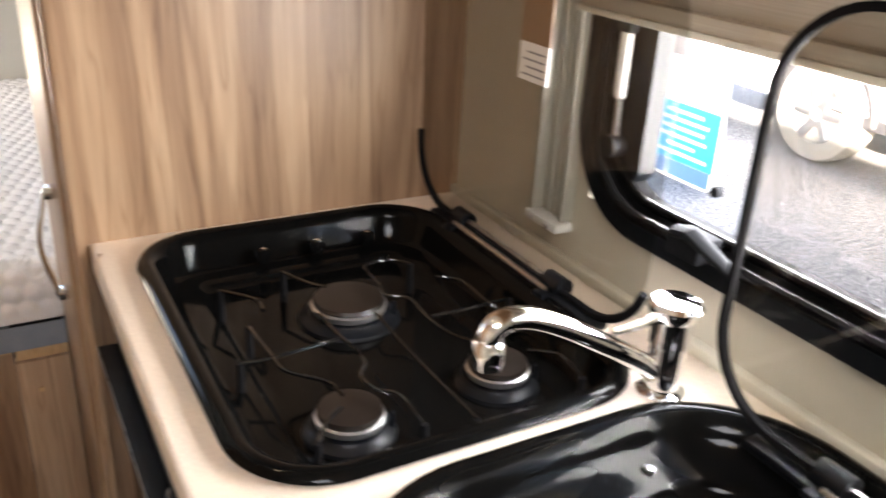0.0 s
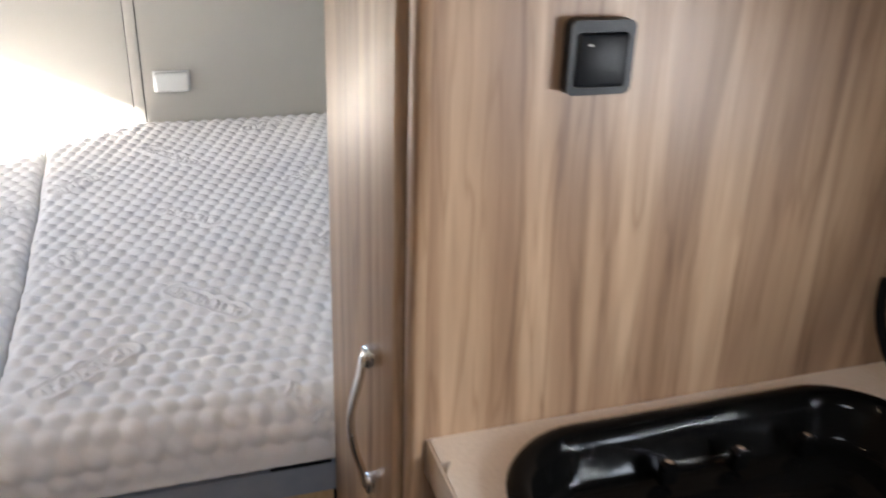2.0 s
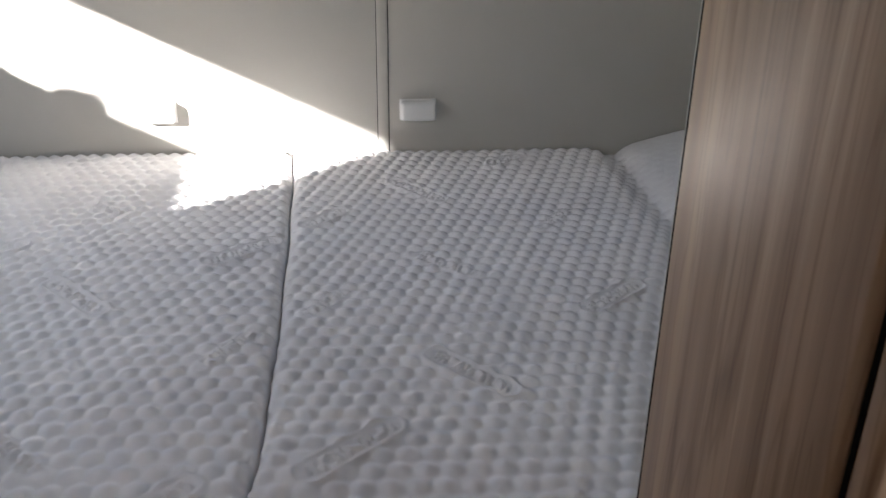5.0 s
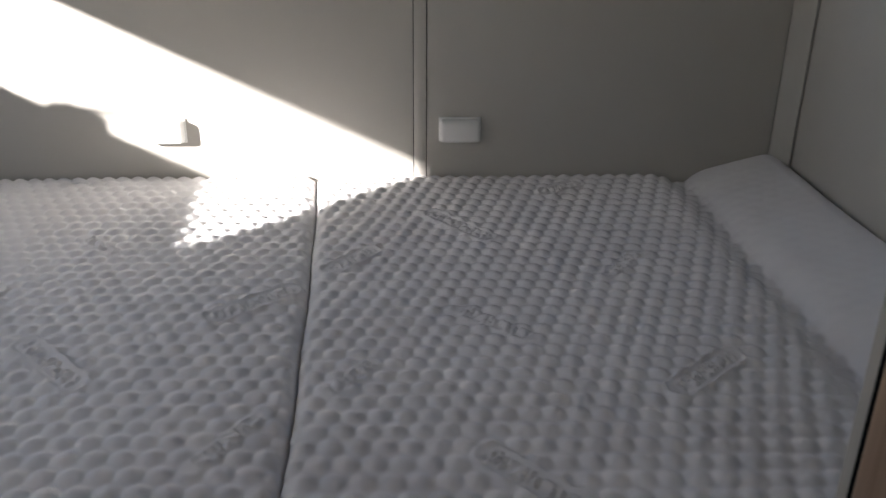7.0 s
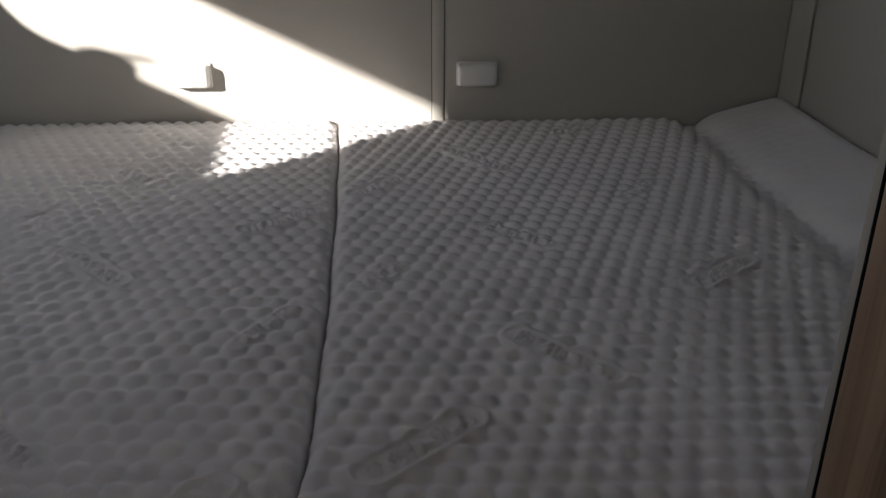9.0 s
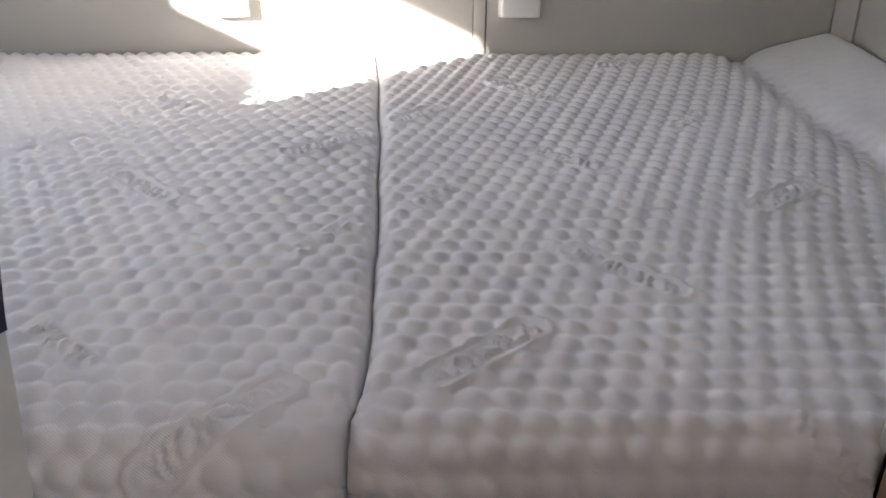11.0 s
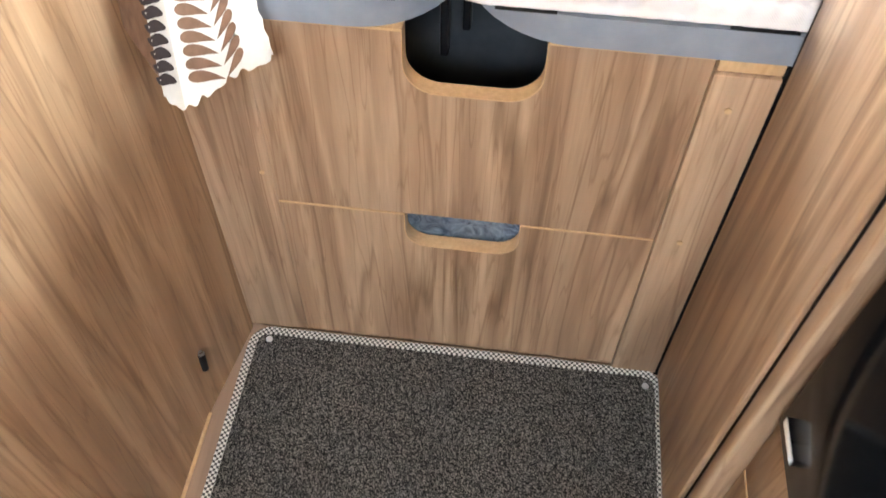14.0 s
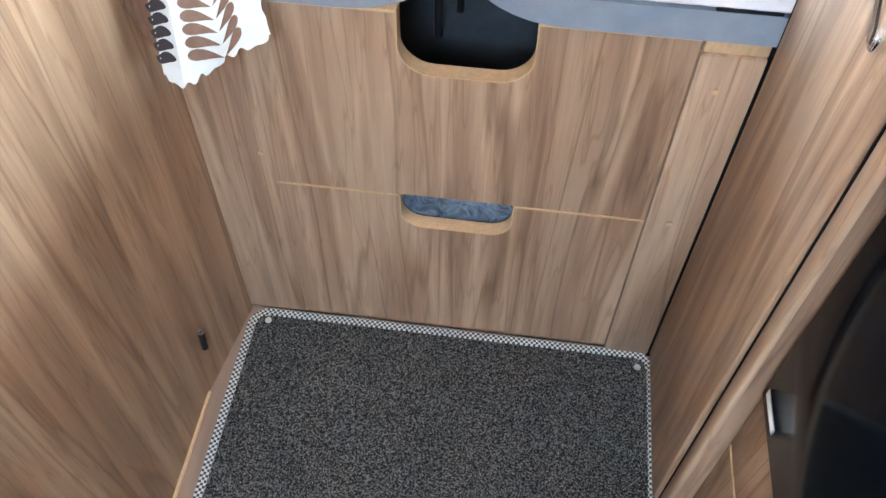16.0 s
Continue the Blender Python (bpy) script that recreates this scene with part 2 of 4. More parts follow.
def rounded(x0, x1, y0, y1, r, seg=8):
    """A rounded rectangle's outline, anticlockwise."""
    pts = []
    for cx, cy, a in ((x1 - r, y1 - r, 0), (x0 + r, y1 - r, 90), (x0 + r, y0 + r, 180), (x1 - r, y0 + r, 270)):
        for k in range(seg + 1):
            t = radians(a + 90 * k / seg)
            pts.append((cx + r * math.cos(t), cy + r * math.sin(t)))
    return pts


PLANES = {"z": lambda u, v, d: (u, v, d), "x": lambda u, v, d: (d, u, v), "y": lambda u, v, d: (u, d, v)}


def prism(outline, axis, d0, d1, bm=None, hole=None):
    """An outline in a plane, drawn out from d0 to d1 along axis; hole: a second outline with as many points, cut through."""
    bm = bm or bmesh.new()
    put = PLANES[axis]
    rings = []
    for o in ([outline] if hole is None else [outline, hole]):
        rings.append([[bm.verts.new(put(u, v, d)) for u, v in o] for d in (d0, d1)])
    n = len(outline)
    for lo, hi in rings:
        for i in range(n):
            bm.faces.new((lo[i], lo[(i + 1) % n], hi[(i + 1) % n], hi[i]))
    for k in (0, 1):
        if hole is None:
            bm.faces.new(rings[0][k])
        else:
            a, b = rings[0][k], rings[1][k]
            for i in range(n):
                bm.faces.new((a[i], a[(i + 1) % n], b[(i + 1) % n], b[i]))
    bmesh.ops.recalc_face_normals(bm, faces=bm.faces[:])
    return bm


def loft(rings, closed=True, caps=(0, -1), bm=None):
    """Skin over rings of points with the same count."""
    bm = bm or bmesh.new()
    vs = [[bm.verts.new(p) for p in r] for r in rings]
    n = len(vs[0])
    for a, b in zip(vs, vs[1:]):
        for i in range(n if closed else n - 1):
            bm.faces.new((a[i], a[(i + 1) % n], b[(i + 1) % n], b[i]))
    for k in caps:
        bm.faces.new(vs[k])
    bmesh.ops.recalc_face_normals(bm, faces=bm.faces[:])
    return bm


def tube(points, r, seg=8, bm=None, flat=None):
    """A round rod along points; r: one radius or one for each point; flat: squeezes it along one way (x, y, z, factor)."""
    pts = [Vector(p) for p in points]
    radii = r if isinstance(r, (list, tuple)) else [r] * len(pts)
    rings = []
    side = None
    for i, p in enumerate(pts):
        d = (pts[min(i + 1, len(pts) - 1)] - pts[max(i - 1, 0)]).normalized()
        if side is None:
            side = d.orthogonal().normalized()
        side = (side - d * side.dot(d)).normalized()
        up = d.cross(side)
        ring = []
        for k in range(seg):
            a = 2 * math.pi * k / seg
            o = (side * math.cos(a) + up * math.sin(a)) * radii[i]
            if flat:
                w = Vector(flat[:3])
                o -= w * o.dot(w) * (1 - flat[3])
            ring.append(p + o)
        rings.append(ring)
    return loft(rings, bm=bm)


def lathe(profile, cx, cy, seg=28, bm=None):
    """A turned shape from (radius, z) pairs round an upright axis."""
    rings = [[(cx + r * math.cos(2 * math.pi * k / seg), cy + r * math.sin(2 * math.pi * k / seg), z) for k in range(seg)] for r, z in profile]
    return loft(rings, bm=bm)


def curve_through(ctrl, steps=8):
    """Points on a smooth line through the given ones."""
    p = [Vector(c) for c in ctrl]
    p = [2 * p[0] - p[1]] + p + [2 * p[-1] - p[-2]]
    out = []
    for i in range(1, len(p) - 2):
        for k in range(steps):
            t = k / steps
            a, b, c, d = p[i - 1:i + 3]
            out.append(0.5 * ((2 * b) + (c - a) * t + (2 * a - 5 * b + 4 * c - d) * t * t + (3 * b - a - 3 * c + d) * t ** 3))
    return out + [p[-2]]


def finish(bm, mat, name, smooth=35):
    me = bpy.data.meshes.new(name)
    bm.to_mesh(me)
    bm.free()
    me.materials.append(mat)
    if smooth:
        me.shade_smooth()
        me.set_sharp_from_angle(angle=radians(smooth))
    return me


def thing(name, at, label, category, group="", kind=""):
    """An empty at the base of a thing, to which its parts are given."""
    ob = new(name)
    ob.location, ob.empty_display_size = at, 0.05
    return tagged(ob, label, category, group, kind)


def part(name, bm, mat, parent, label="", smooth=35):
    """One mesh, built in the place's own metres, as a part of a thing or of a part."""
    ob = new(name, finish(bm, mat, name, smooth))
    if parent is not None:
        ob.parent = parent
        if parent.type == "EMPTY":
            ob.matrix_parent_inverse = Matrix.Translation(-parent.location)
    return tagged(ob, label)


def single(name, bm, mat, label, category="", group="", kind="", smooth=35):
    return tagged(part(name, bm, mat, None, "", smooth), label, category, group, kind)


# ---- the plan, in metres ----
PANEL_Y = -0.270      # kitchen side of the end panel beside the wardrobe
COUNTER_Z = 0.908
WALL_X = 0.465        # inside of the kitchen wall
LEFT_X = -1.35        # inside of the far side wall
AISLE_X = -0.695      # face of the washroom partition
REAR_Y = 1.084        # rear lining
CEIL_Z = 1.92
BACK_Y = -3.3
MAT_Z = 0.772         # top of the mattresses

# ---- shell ----
single("floor", box(LEFT_X - 0.05, WALL_X + 0.05, BACK_Y - 0.05, REAR_Y + 0.05, -0.06, 0.0), FLOOR, "brown wood-effect vinyl floor", kind="structure")
# Strips round an unseen roof opening, added for the fill lamp.
bm = box(LEFT_X - 0.05, WALL_X + 0.05, BACK_Y - 0.05, -2.15, CEIL_Z, CEIL_Z + 0.05)
box(LEFT_X - 0.05, WALL_X + 0.05, -1.65, REAR_Y + 0.05, CEIL_Z, CEIL_Z + 0.05, bm=bm)
box(LEFT_X - 0.05, -0.60, -2.15, -1.65, CEIL_Z, CEIL_Z + 0.05, bm=bm)
box(-0.10, WALL_X + 0.05, -2.15, -1.65, CEIL_Z, CEIL_Z + 0.05, bm=bm)
single("ceiling", bm, CEIL, "off-white ceiling lining", kind="structure")


def wall_x(name, x0, x1, y0, y1, z0, z1, hole, mat, label):
    """A wall across x with one opening y0 y1 z0 z1 through it."""
    a, b, c, d = hole
    bm = box(x0, x1, y0, a, z0, z1)
    box(x0, x1, b, y1, z0, z1, bm=bm)
    box(x0, x1, a, b, z0, c, bm=bm)
    box(x0, x1, a, b, d, z1, bm=bm)
    return single(name, bm, mat, label, kind="structure")


wall_x("wall_kitchen", WALL_X, WALL_X + 0.05, BACK_Y, REAR_Y + 0.05, 0, CEIL_Z, (-1.225, -0.528, 0.992, 1.40), WALL, "cream-lined side wall behind the worktop")
wall_x("wall_bed_side", LEFT_X - 0.05, LEFT_X, -1.0, REAR_Y + 0.05, 0, CEIL_Z, (0.085, 0.775, 1.152, 1.372), LINING, "grey-beige side wall at the foot of the bed")
# Unseen wall, left without an opening to keep sun off the end panel.
single("wall_door_side", box(LEFT_X - 0.05, LEFT_X, BACK_Y, -1.0, 0, CEIL_Z), WALL, "unseen plain cream side wall that keeps the sun out", kind="structure")
# Unseen front wall, added without a windscreen so that no sun enters.
bm = box(LEFT_X - 0.05, WALL_X + 0.05, BACK_Y - 0.05, BACK_Y, 0, CEIL_Z)
single("wall_front_closed", bm, WALL, "unseen plain front wall added to block the sun", kind="structure")
bm = box(LEFT_X, WALL_X, REAR_Y + 0.012, REAR_Y + 0.05, 0, 1.25)
box(LEFT_X, WALL_X, REAR_Y + 0.012, REAR_Y + 0.05, 1.71, CEIL_Z, bm=bm)
for x0, x1 in ((LEFT_X, -1.02), (-0.54, -0.14), (0.34, WALL_X)):
    box(x0, x1, REAR_Y + 0.012, REAR_Y + 0.05, 1.25, 1.71, bm=bm)
single("wall_rear", bm, DARK, "dark body shell behind the rear lining", kind="structure")

# rear lining: two door panels, joint strip between, unseen window added high in each
rear = thing("rear_door_lining", (-0.2, REAR_Y, 0), "grey-beige plastic lining on the two rear doors", "door lining")
for x0, x1, w0, w1 in ((LEFT_X, -0.2108, -1.02, -0.54), (-0.1862, 0.434, -0.14, 0.34)):
    bm = prism(rounded(x0, x1, 0.3, CEIL_Z, 0.001), "y", REAR_Y, REAR_Y + 0.012, hole=rounded(w0, w1, 1.25, 1.71, 0.03))
    part("panel", bm, LINING, rear)
part("joint_strip", box(-0.2092, -0.1878, REAR_Y - 0.0015, REAR_Y + 0.012, 0.3, CEIL_Z, 0.0015), LINING, rear)
corner = thing("corner_lining", (0.45, 1.06, 0.3), "grey-beige corner trim beside the rear door", "wall trim")
part("corner_strip", prism([(0.437, REAR_Y + 0.01), (0.435, REAR_Y - 0.003), (0.449, 1.0285), (0.453, 1.0285), (0.47, REAR_Y + 0.01)], "z", 0.3, CEIL_Z), LINING, corner, smooth=0)
part("side_panel", box(0.452, WALL_X, 0.02, 1.026, 0.3, CEIL_Z, 0.002), LINING, corner)


def latch(at):
    """A white push latch, rounded on its front."""
    x, z = at
    ob = thing("door_latch", (x, REAR_Y, z), "small white plastic latch on the rear lining", "latch", "latches on the rear lining")
    part("latch_body", box(x - 0.035, x + 0.035, REAR_Y - 0.024, REAR_Y, z - 0.02, z + 0.02, 0.007, 3), WHITE, ob)
    part("latch_plate", box(x - 0.037, x + 0.037, REAR_Y - 0.004, REAR_Y + 0.001, z - 0.022, z + 0.022, 0.002), WHITE, ob)
    return ob


first_latch = latch((-0.129, 0.868))
copy_thing(first_latch, pose(-0.641, REAR_Y, 0.868))

# ---- bed base with drawers ----
base = thing("drawer_chest", (-0.33, 0, 0), "walnut-look chest under the bed with two deep drawers", "chest")
F = 0.0
part("side_stile", box(-0.695, -0.5735, F, 0.014, 0.012, 0.640, 0.001), WOOD, base)
part("side_stile", box(-0.0702, -0.0005, F - 0.006, 0.014, 0.012, 0.632, 0.0015), WOOD_B, base)
# Black strip stands in for the dark gap between stile and wardrobe.
part("gap_strip", box(-0.0003, 0.006, F - 0.003, 0.014, 0.0, 0.65), RUBBER, base, "black strip filling the dark gap beside the wardrobe")
part("filler", box(-0.068, -0.0005, F - 0.002, 0.014, 0.634, 0.650, 0.001), EDGE, base)
part("plinth", box(-0.695, 0.004, F + 0.008, 0.014, 0.0, 0.012), WOOD, base)


def drawer_front(x0, x1, z0, z1, c0, c1, depth, r):
    """A drawer front with a round-cornered notch in its top edge."""
    pts = [(x0, z0), (x1, z0), (x1, z1), (c1, z1)]
    for k in range(9):
        a = radians(90 * k / 8)
        pts.append((c1 - r + r * math.cos(a), z1 - depth + r - r * math.sin(a)))
    for k in range(9):
        a = radians(90 * k / 8)
        pts.append((c0 + r - r * math.sin(a), z1 - depth + r - r * math.cos(a)))
    pts += [(c0, z1), (x0, z1)]
    return prism(pts, "y", F, F + 0.020)


def notch_band(c0, c1, z1, depth, r, name="notch_edge"):
    """The light edge band round a notch."""
    line = [(c1, z1)]
    for k in range(9):
        a = radians(90 * k / 8)
        line.append((c1 - r + r * math.cos(a), z1 - depth + r - r * math.sin(a)))
    for k in range(9):
        a = radians(90 * k / 8)
        line.append((c0 + r - r * math.sin(a), z1 - depth + r - r * math.cos(a)))
    line.append((c0, z1))
    mid = Vector(((c0 + c1) / 2, z1))
    bm = bmesh.new()
    rings = []
    for u, v in line:
        w = (mid - Vector((u, v)))
        w = Vector((max(-1, min(1, w.x * 30)), 1.0 if abs(v - z1) > 0.002 else 0)).normalized() * 0.0015
        rings.append([(u, F - 0.0005, v), (u + w.x, F - 0.0005, v + w.y), (u + w.x, 0.0205, v + w.y), (u, 0.0205, v)])
    return loft(rings, bm=bm)


top_drawer = part("drawer_front", drawer_front(-0.5725, -0.0715, 0.3465, 0.650, -0.397, -0.241, 0.088, 0.040), WOOD, base)
part("edge_band", notch_band(-0.397, -0.241, 0.650, 0.088, 0.040), EDGE, top_drawer)
part("edge_band", box(-0.5725, -0.397, F - 0.0022, 0.014, 0.6478, 0.6515), EDGE, top_drawer)
part("edge_band", box(-0.241, -0.0715, F - 0.0022, 0.014, 0.6478, 0.6515), EDGE, top_drawer)
low_drawer = part("drawer_front", drawer_front(-0.5725, -0.0715, 0.02, 0.343, -0.402, -0.245, 0.066, 0.032), WOOD, base)
part("edge_band", notch_band(-0.402, -0.245, 0.343, 0.066, 0.032), EDGE, low_drawer)
part("edge_band", box(-0.5725, -0.402, F - 0.001, 0.014, 0.343, 0.3455), EDGE, low_drawer)
part("edge_band", box(-0.245, -0.0715, F - 0.001, 0.014, 0.343, 0.3455), EDGE, low_drawer)
part("side_stile", box(-0.695, -0.5745, F - 0.001, 0.014, 0.640, 0.650, 0.001), EDGE, base)
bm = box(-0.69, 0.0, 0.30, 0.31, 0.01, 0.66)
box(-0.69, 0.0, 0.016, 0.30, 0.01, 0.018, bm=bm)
# Dark blue-grey of the notch interior, its shade included in the colour.
CAVITY, _n, _b = material("shaded_carcass", (0.055, 0.06, 0.068), 0.55)
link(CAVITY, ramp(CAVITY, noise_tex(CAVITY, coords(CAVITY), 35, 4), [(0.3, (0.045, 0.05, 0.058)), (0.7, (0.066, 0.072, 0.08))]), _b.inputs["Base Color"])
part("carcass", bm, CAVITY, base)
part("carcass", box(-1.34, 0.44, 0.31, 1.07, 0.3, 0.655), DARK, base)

# ---- slatted bed boards and mattresses ----
def board(name, x0, x1, y0, y1, z0, z1, r, side, parent, mat):
    """A flat board whose front corner on one side is rounded off."""
    pts = [(x0, y1), (x0, y0)] if side > 0 else [(x1, y1), (x1, y0)]
    cx = x1 - r if side > 0 else x0 + r
    for k in range(11):
        a = radians(-90 + 90 * k / 10)
        pts.append((cx + side * r * math.cos(a), y0 + r + r * math.sin(a)))
    pts.append((x1 if side > 0 else x0, y1))
    return part(name, prism(pts, "z", z0, z1), mat, parent)


boards = thing("bed_board", (-0.5, 0.5, 0.652), "grey-painted bed board with a rounded corner", "bed board", "bed boards")
board("board", -1.33, -0.343, -0.007, 1.06, 0.6525, 0.6895, 0.110, 1, boards, GREY)
for x0, x1 in ((-0.640, -0.513), (-0.468, -0.400)):
    part("slat_end", box(x0, x1, -0.0068, 0.3, 0.6896, 0.6934, 0.001), BLACK, boards)
boards = thing("bed_board", (0.1, 0.5, 0.652), "grey-painted bed board with a rounded corner", "bed board", "bed boards")
board("board", -0.338, 0.43, -0.007, 1.06, 0.6525, 0.6895, 0.125, -1, boards, GREY)
for x0, x1 in ((-0.300, -0.238), (-0.070, -0.003)):
    part("slat_end", box(x0, x1, -0.0068, 0.3, 0.6896, 0.6934, 0.001), BLACK, boards)
catch = thing("bed_catch", (-0.345, 0.1, 0.60), "black plastic catch inside the drawer cut-out", "catch")
part("catch_arm", box(-0.362, -0.352, 0.05, 0.07, 0.575, 0.655, 0.003), BLACK, catch)
part("catch_arm", box(-0.340, -0.330, 0.08, 0.10, 0.590, 0.655, 0.003), BLACK, catch)
BAG, _n, _b = material("blue_grey_polythene", (0.10, 0.13, 0.17), 0.22)
_f = noise_tex(BAG, coords(BAG), 38, 4, 0.6, 1.2)
link(BAG, ramp(BAG, _f, [(0.35, (0.05, 0.07, 0.10)), (0.65, (0.20, 0.25, 0.31))]), _b.inputs["Base Color"])
bump(BAG, _b, _f, 0.9, 0.012)
bag = single("plastic_bag", box(-0.42, -0.22, 0.028, 0.20, 0.02, 0.325, 0.02, 3), BAG, "crumpled blue-grey plastic bag inside the lower drawer", "bag")

for x, z in ((-0.043, 0.585), (-0.040, 0.352)):
    part("screw_cap", tube([(x, -0.0075, z), (x, -0.0055, z)], 0.004, 12), EDGE, base)
part("screw_cap", tube([(-0.586, -0.0015, 0.40), (-0.586, 0.0, 0.40)], 0.0035, 12), EDGE, base)

# marks pressed into the ticking: centre x, y, turn, length, framed or not
MARKS = [(-0.144, 0.858, -51, 0.150, 1), (-0.305, 0.735, 50, 0.110, 1), (-0.121, 0.544, -44, 0.127, 0), (0.080, 0.718, 52, 0.110, 0),
         (0.045, 1.02, 36, 0.100, 1), (0.101, 0.427, 40, 0.135, 1), (-0.29, 0.43, 55, 0.10, 0), (-0.115, 0.25, -47, 0.14, 1),
         (-0.25, 0.115, 42, 0.14, 1), (-0.02, 0.0, -50, 0.11, 0), (-0.422, 0.607, 42, 0.140, 1), (-0.624, 0.469, -46, 0.150, 1),
         (-0.400, 0.318, 58, 0.115, 0), (-0.671, 0.797, -44, 0.107, 0), (-0.80, 0.62, 44, 0.13, 1), (-0.44, 0.03, 45, 0.14, 1), (-0.58, 0.13, -44, 0.11, 0)]


def quilt(x, s, skew):
    """Height of the quilted knit over the flat: round cushions in staggered rows, and pressed marks."""
    px, py, lean = 0.0258, 0.0252, 0.36 + 0.1 * skew
    xs = x + 0.005 * np.sin(s * 6 + skew) + 0.004 * np.sin(x * 9 + 2 * s)
    ys = s + 0.006 * np.sin(x * 6 + skew) + 0.03 * x * skew
    row = np.round(ys / py)
    best = np.full(x.shape, 9.0)
    for dr in (-1, 0, 1):
        r = row + dr
        off = np.mod(r * lean, 1.0) * px
        for dc in (0, 1):
            cx = (np.floor((xs - off) / px) + dc) * px + off
            d = np.hypot((xs - cx) / (px * 0.54), (ys - r * py) / (py * 0.54))
            best = np.minimum(best, d)
    h = 0.0058 * (0.5 + 0.5 * np.cos(math.pi * np.clip(best, 0, 1))) ** 0.6
    flat = np.ones_like(h)
    extra = np.zeros_like(h)
    for mx, my, turn, ln, framed in MARKS:
        a = radians(turn)
        u = (x - mx) * math.cos(a) + (s - my) * math.sin(a)
        v = -(x - mx) * math.sin(a) + (s - my) * math.cos(a)
        hw = 0.017 if framed else 0.012
        cap = np.hypot(np.clip(np.abs(u) - (ln / 2 - hw), 0, None), v) - hw
        flat *= 1 - np.clip(0.5 - cap / 0.006, 0, 1)
        if framed:
            extra += 0.0034 * np.exp(-(cap / 0.0022) ** 2)
        inside = (np.abs(u) < ln / 2 - 0.014) & (np.abs(v) < 0.0085)
        letter = np.sin(u * 2 * math.pi / 0.0125 + 2.2 * np.sin(u * 190 + mx * 40)) * np.cos(v * 260 + 1.3 * np.sin(u * 130))
        extra += np.where(inside, 0.0032 * np.clip(letter * 2.2, -0.5, 1), 0)
    return h * flat + 0.0030 * (1 - flat) + extra + 0.0012 * np.sin(x * 14 + s * 5) + 0.001 * np.sin(s * 17 - x * 6)


def mattress(name, x0, x1, skew, bolster, label):
    step = 0.0026
    nx, front, length, r = int((x1 - x0) / step), 0.099, REAR_Y + 0.017, 0.036
    ns = int((front + length) / step)
    gu, gs = np.meshgrid(np.linspace(0, 1, nx), np.linspace(-front, length, ns))
    sy = gs + 0.033
    seam = -0.3375 - 0.0146 * sy - 0.0253 * sy ** 2 - 0.013 * np.exp(-((sy + 0.02) / 0.12) ** 2) + 0.0012 * np.sin(gs * 23)
    left_x, right_x = (seam, np.full_like(gs, x1)) if bolster else (np.full_like(gs, x0), seam - 0.001)
    gx = left_x + (right_x - left_x) * gu
    # profile along s: straight up the front, round the shoulder, along the top, down at the rear
    arc = r * math.pi / 2
    y = np.where(gs > 0, gs + 0.031, 0.0)
    z = np.full_like(gs, MAT_Z)
    ny, nz = np.zeros_like(gs), np.ones_like(gs)
    sh = (gs <= 0) & (gs > -arc)
    a = np.clip(-gs / r, 0, math.pi / 2)
    y = np.where(gs <= 0, 0.031 - r * np.sin(a), y)
    z = np.where(gs <= 0, MAT_Z - r * (1 - np.cos(a)) - np.clip(-gs - arc, 0, None), z)
    ny, nz = np.where(gs <= 0, -np.sin(a), 0.0), np.where(gs <= 0, np.cos(a), 1.0)
    rear_d = np.clip(gs - (length - 0.06), 0, None)
    z = z - np.where(rear_d > 0, 0.03 - np.sqrt(np.clip(0.03 ** 2 - np.clip(rear_d, 0, 0.03) ** 2, 0, None)) + np.clip(rear_d - 0.03, 0, None) * 2, 0)
    lift = np.clip((gs - 0.75) / 0.3, 0, 1)
    z = z + 0.008 * lift * lift * (3 - 2 * lift)
    y = np.minimum(y, REAR_Y - 0.004)
    q = quilt(gx, sy, skew) * np.clip((gs + 0.100) / 0.028, 0.15, 1)
    edge = np.minimum(gx - left_x, right_x - gx)
    e = np.clip(edge / 0.020, 0, 1)
    drop = 0.017 * (1 - np.sqrt(np.clip(1 - (1 - e) ** 2, 0, 1)))
    if bolster:
        rise = np.clip((gx - 0.283) / 0.14, 0, 1) ** 0.85
        fade = np.clip((gs - 0.0) / 0.2, 0, 1)
        q = q * (1 - 0.9 * np.clip((gx - 0.272) / 0.02, 0, 1))
        z = z + fade * (0.040 * rise - 0.015 * np.exp(-((gx - 0.272) / 0.026) ** 2))
        drop = np.where(gx > x1 - 0.03, drop * 0.5, drop)
    py, pz = y + ny * q, z + nz * q - drop * np.where(gs > -arc, 1, 0.4)
    # sides curve in round the front corners
    pull = np.where(gs <= 0.03, 0.026 * (1 - np.sqrt(np.clip(1 - (1 - np.clip(edge / 0.045, 0, 1)) ** 2, 0, 1))), 0)
    py = py + pull * np.clip((0.03 - gs) / 0.05, 0, 1)
    behind = np.clip((-0.640 - gx) / 0.022, 0, 1)
    py = np.maximum(py, -0.06 + 0.066 * behind) if not bolster else py
    verts = np.stack([gx, py, pz], -1).reshape(-1, 3)
    idx = np.arange(nx * ns).reshape(ns, nx)
    quads = np.stack([idx[:-1, :-1], idx[:-1, 1:], idx[1:, 1:], idx[1:, :-1]], -1).reshape(-1, 4)
    # skirt round the edge down to the board
    rim = np.r_[idx[0, :], idx[1:, -1], idx[-1, -2::-1], idx[-2:0:-1, 0]]
    low = verts[rim].copy()
    low[:, 2] = 0.6938
    low[:, 1] = np.clip(low[:, 1], np.where(low[:, 0] < -0.655, 0.006, -0.002), REAR_Y - 0.006)
    n0 = len(verts)
    k = np.arange(len(rim))
    nxt = np.roll(k, -1)
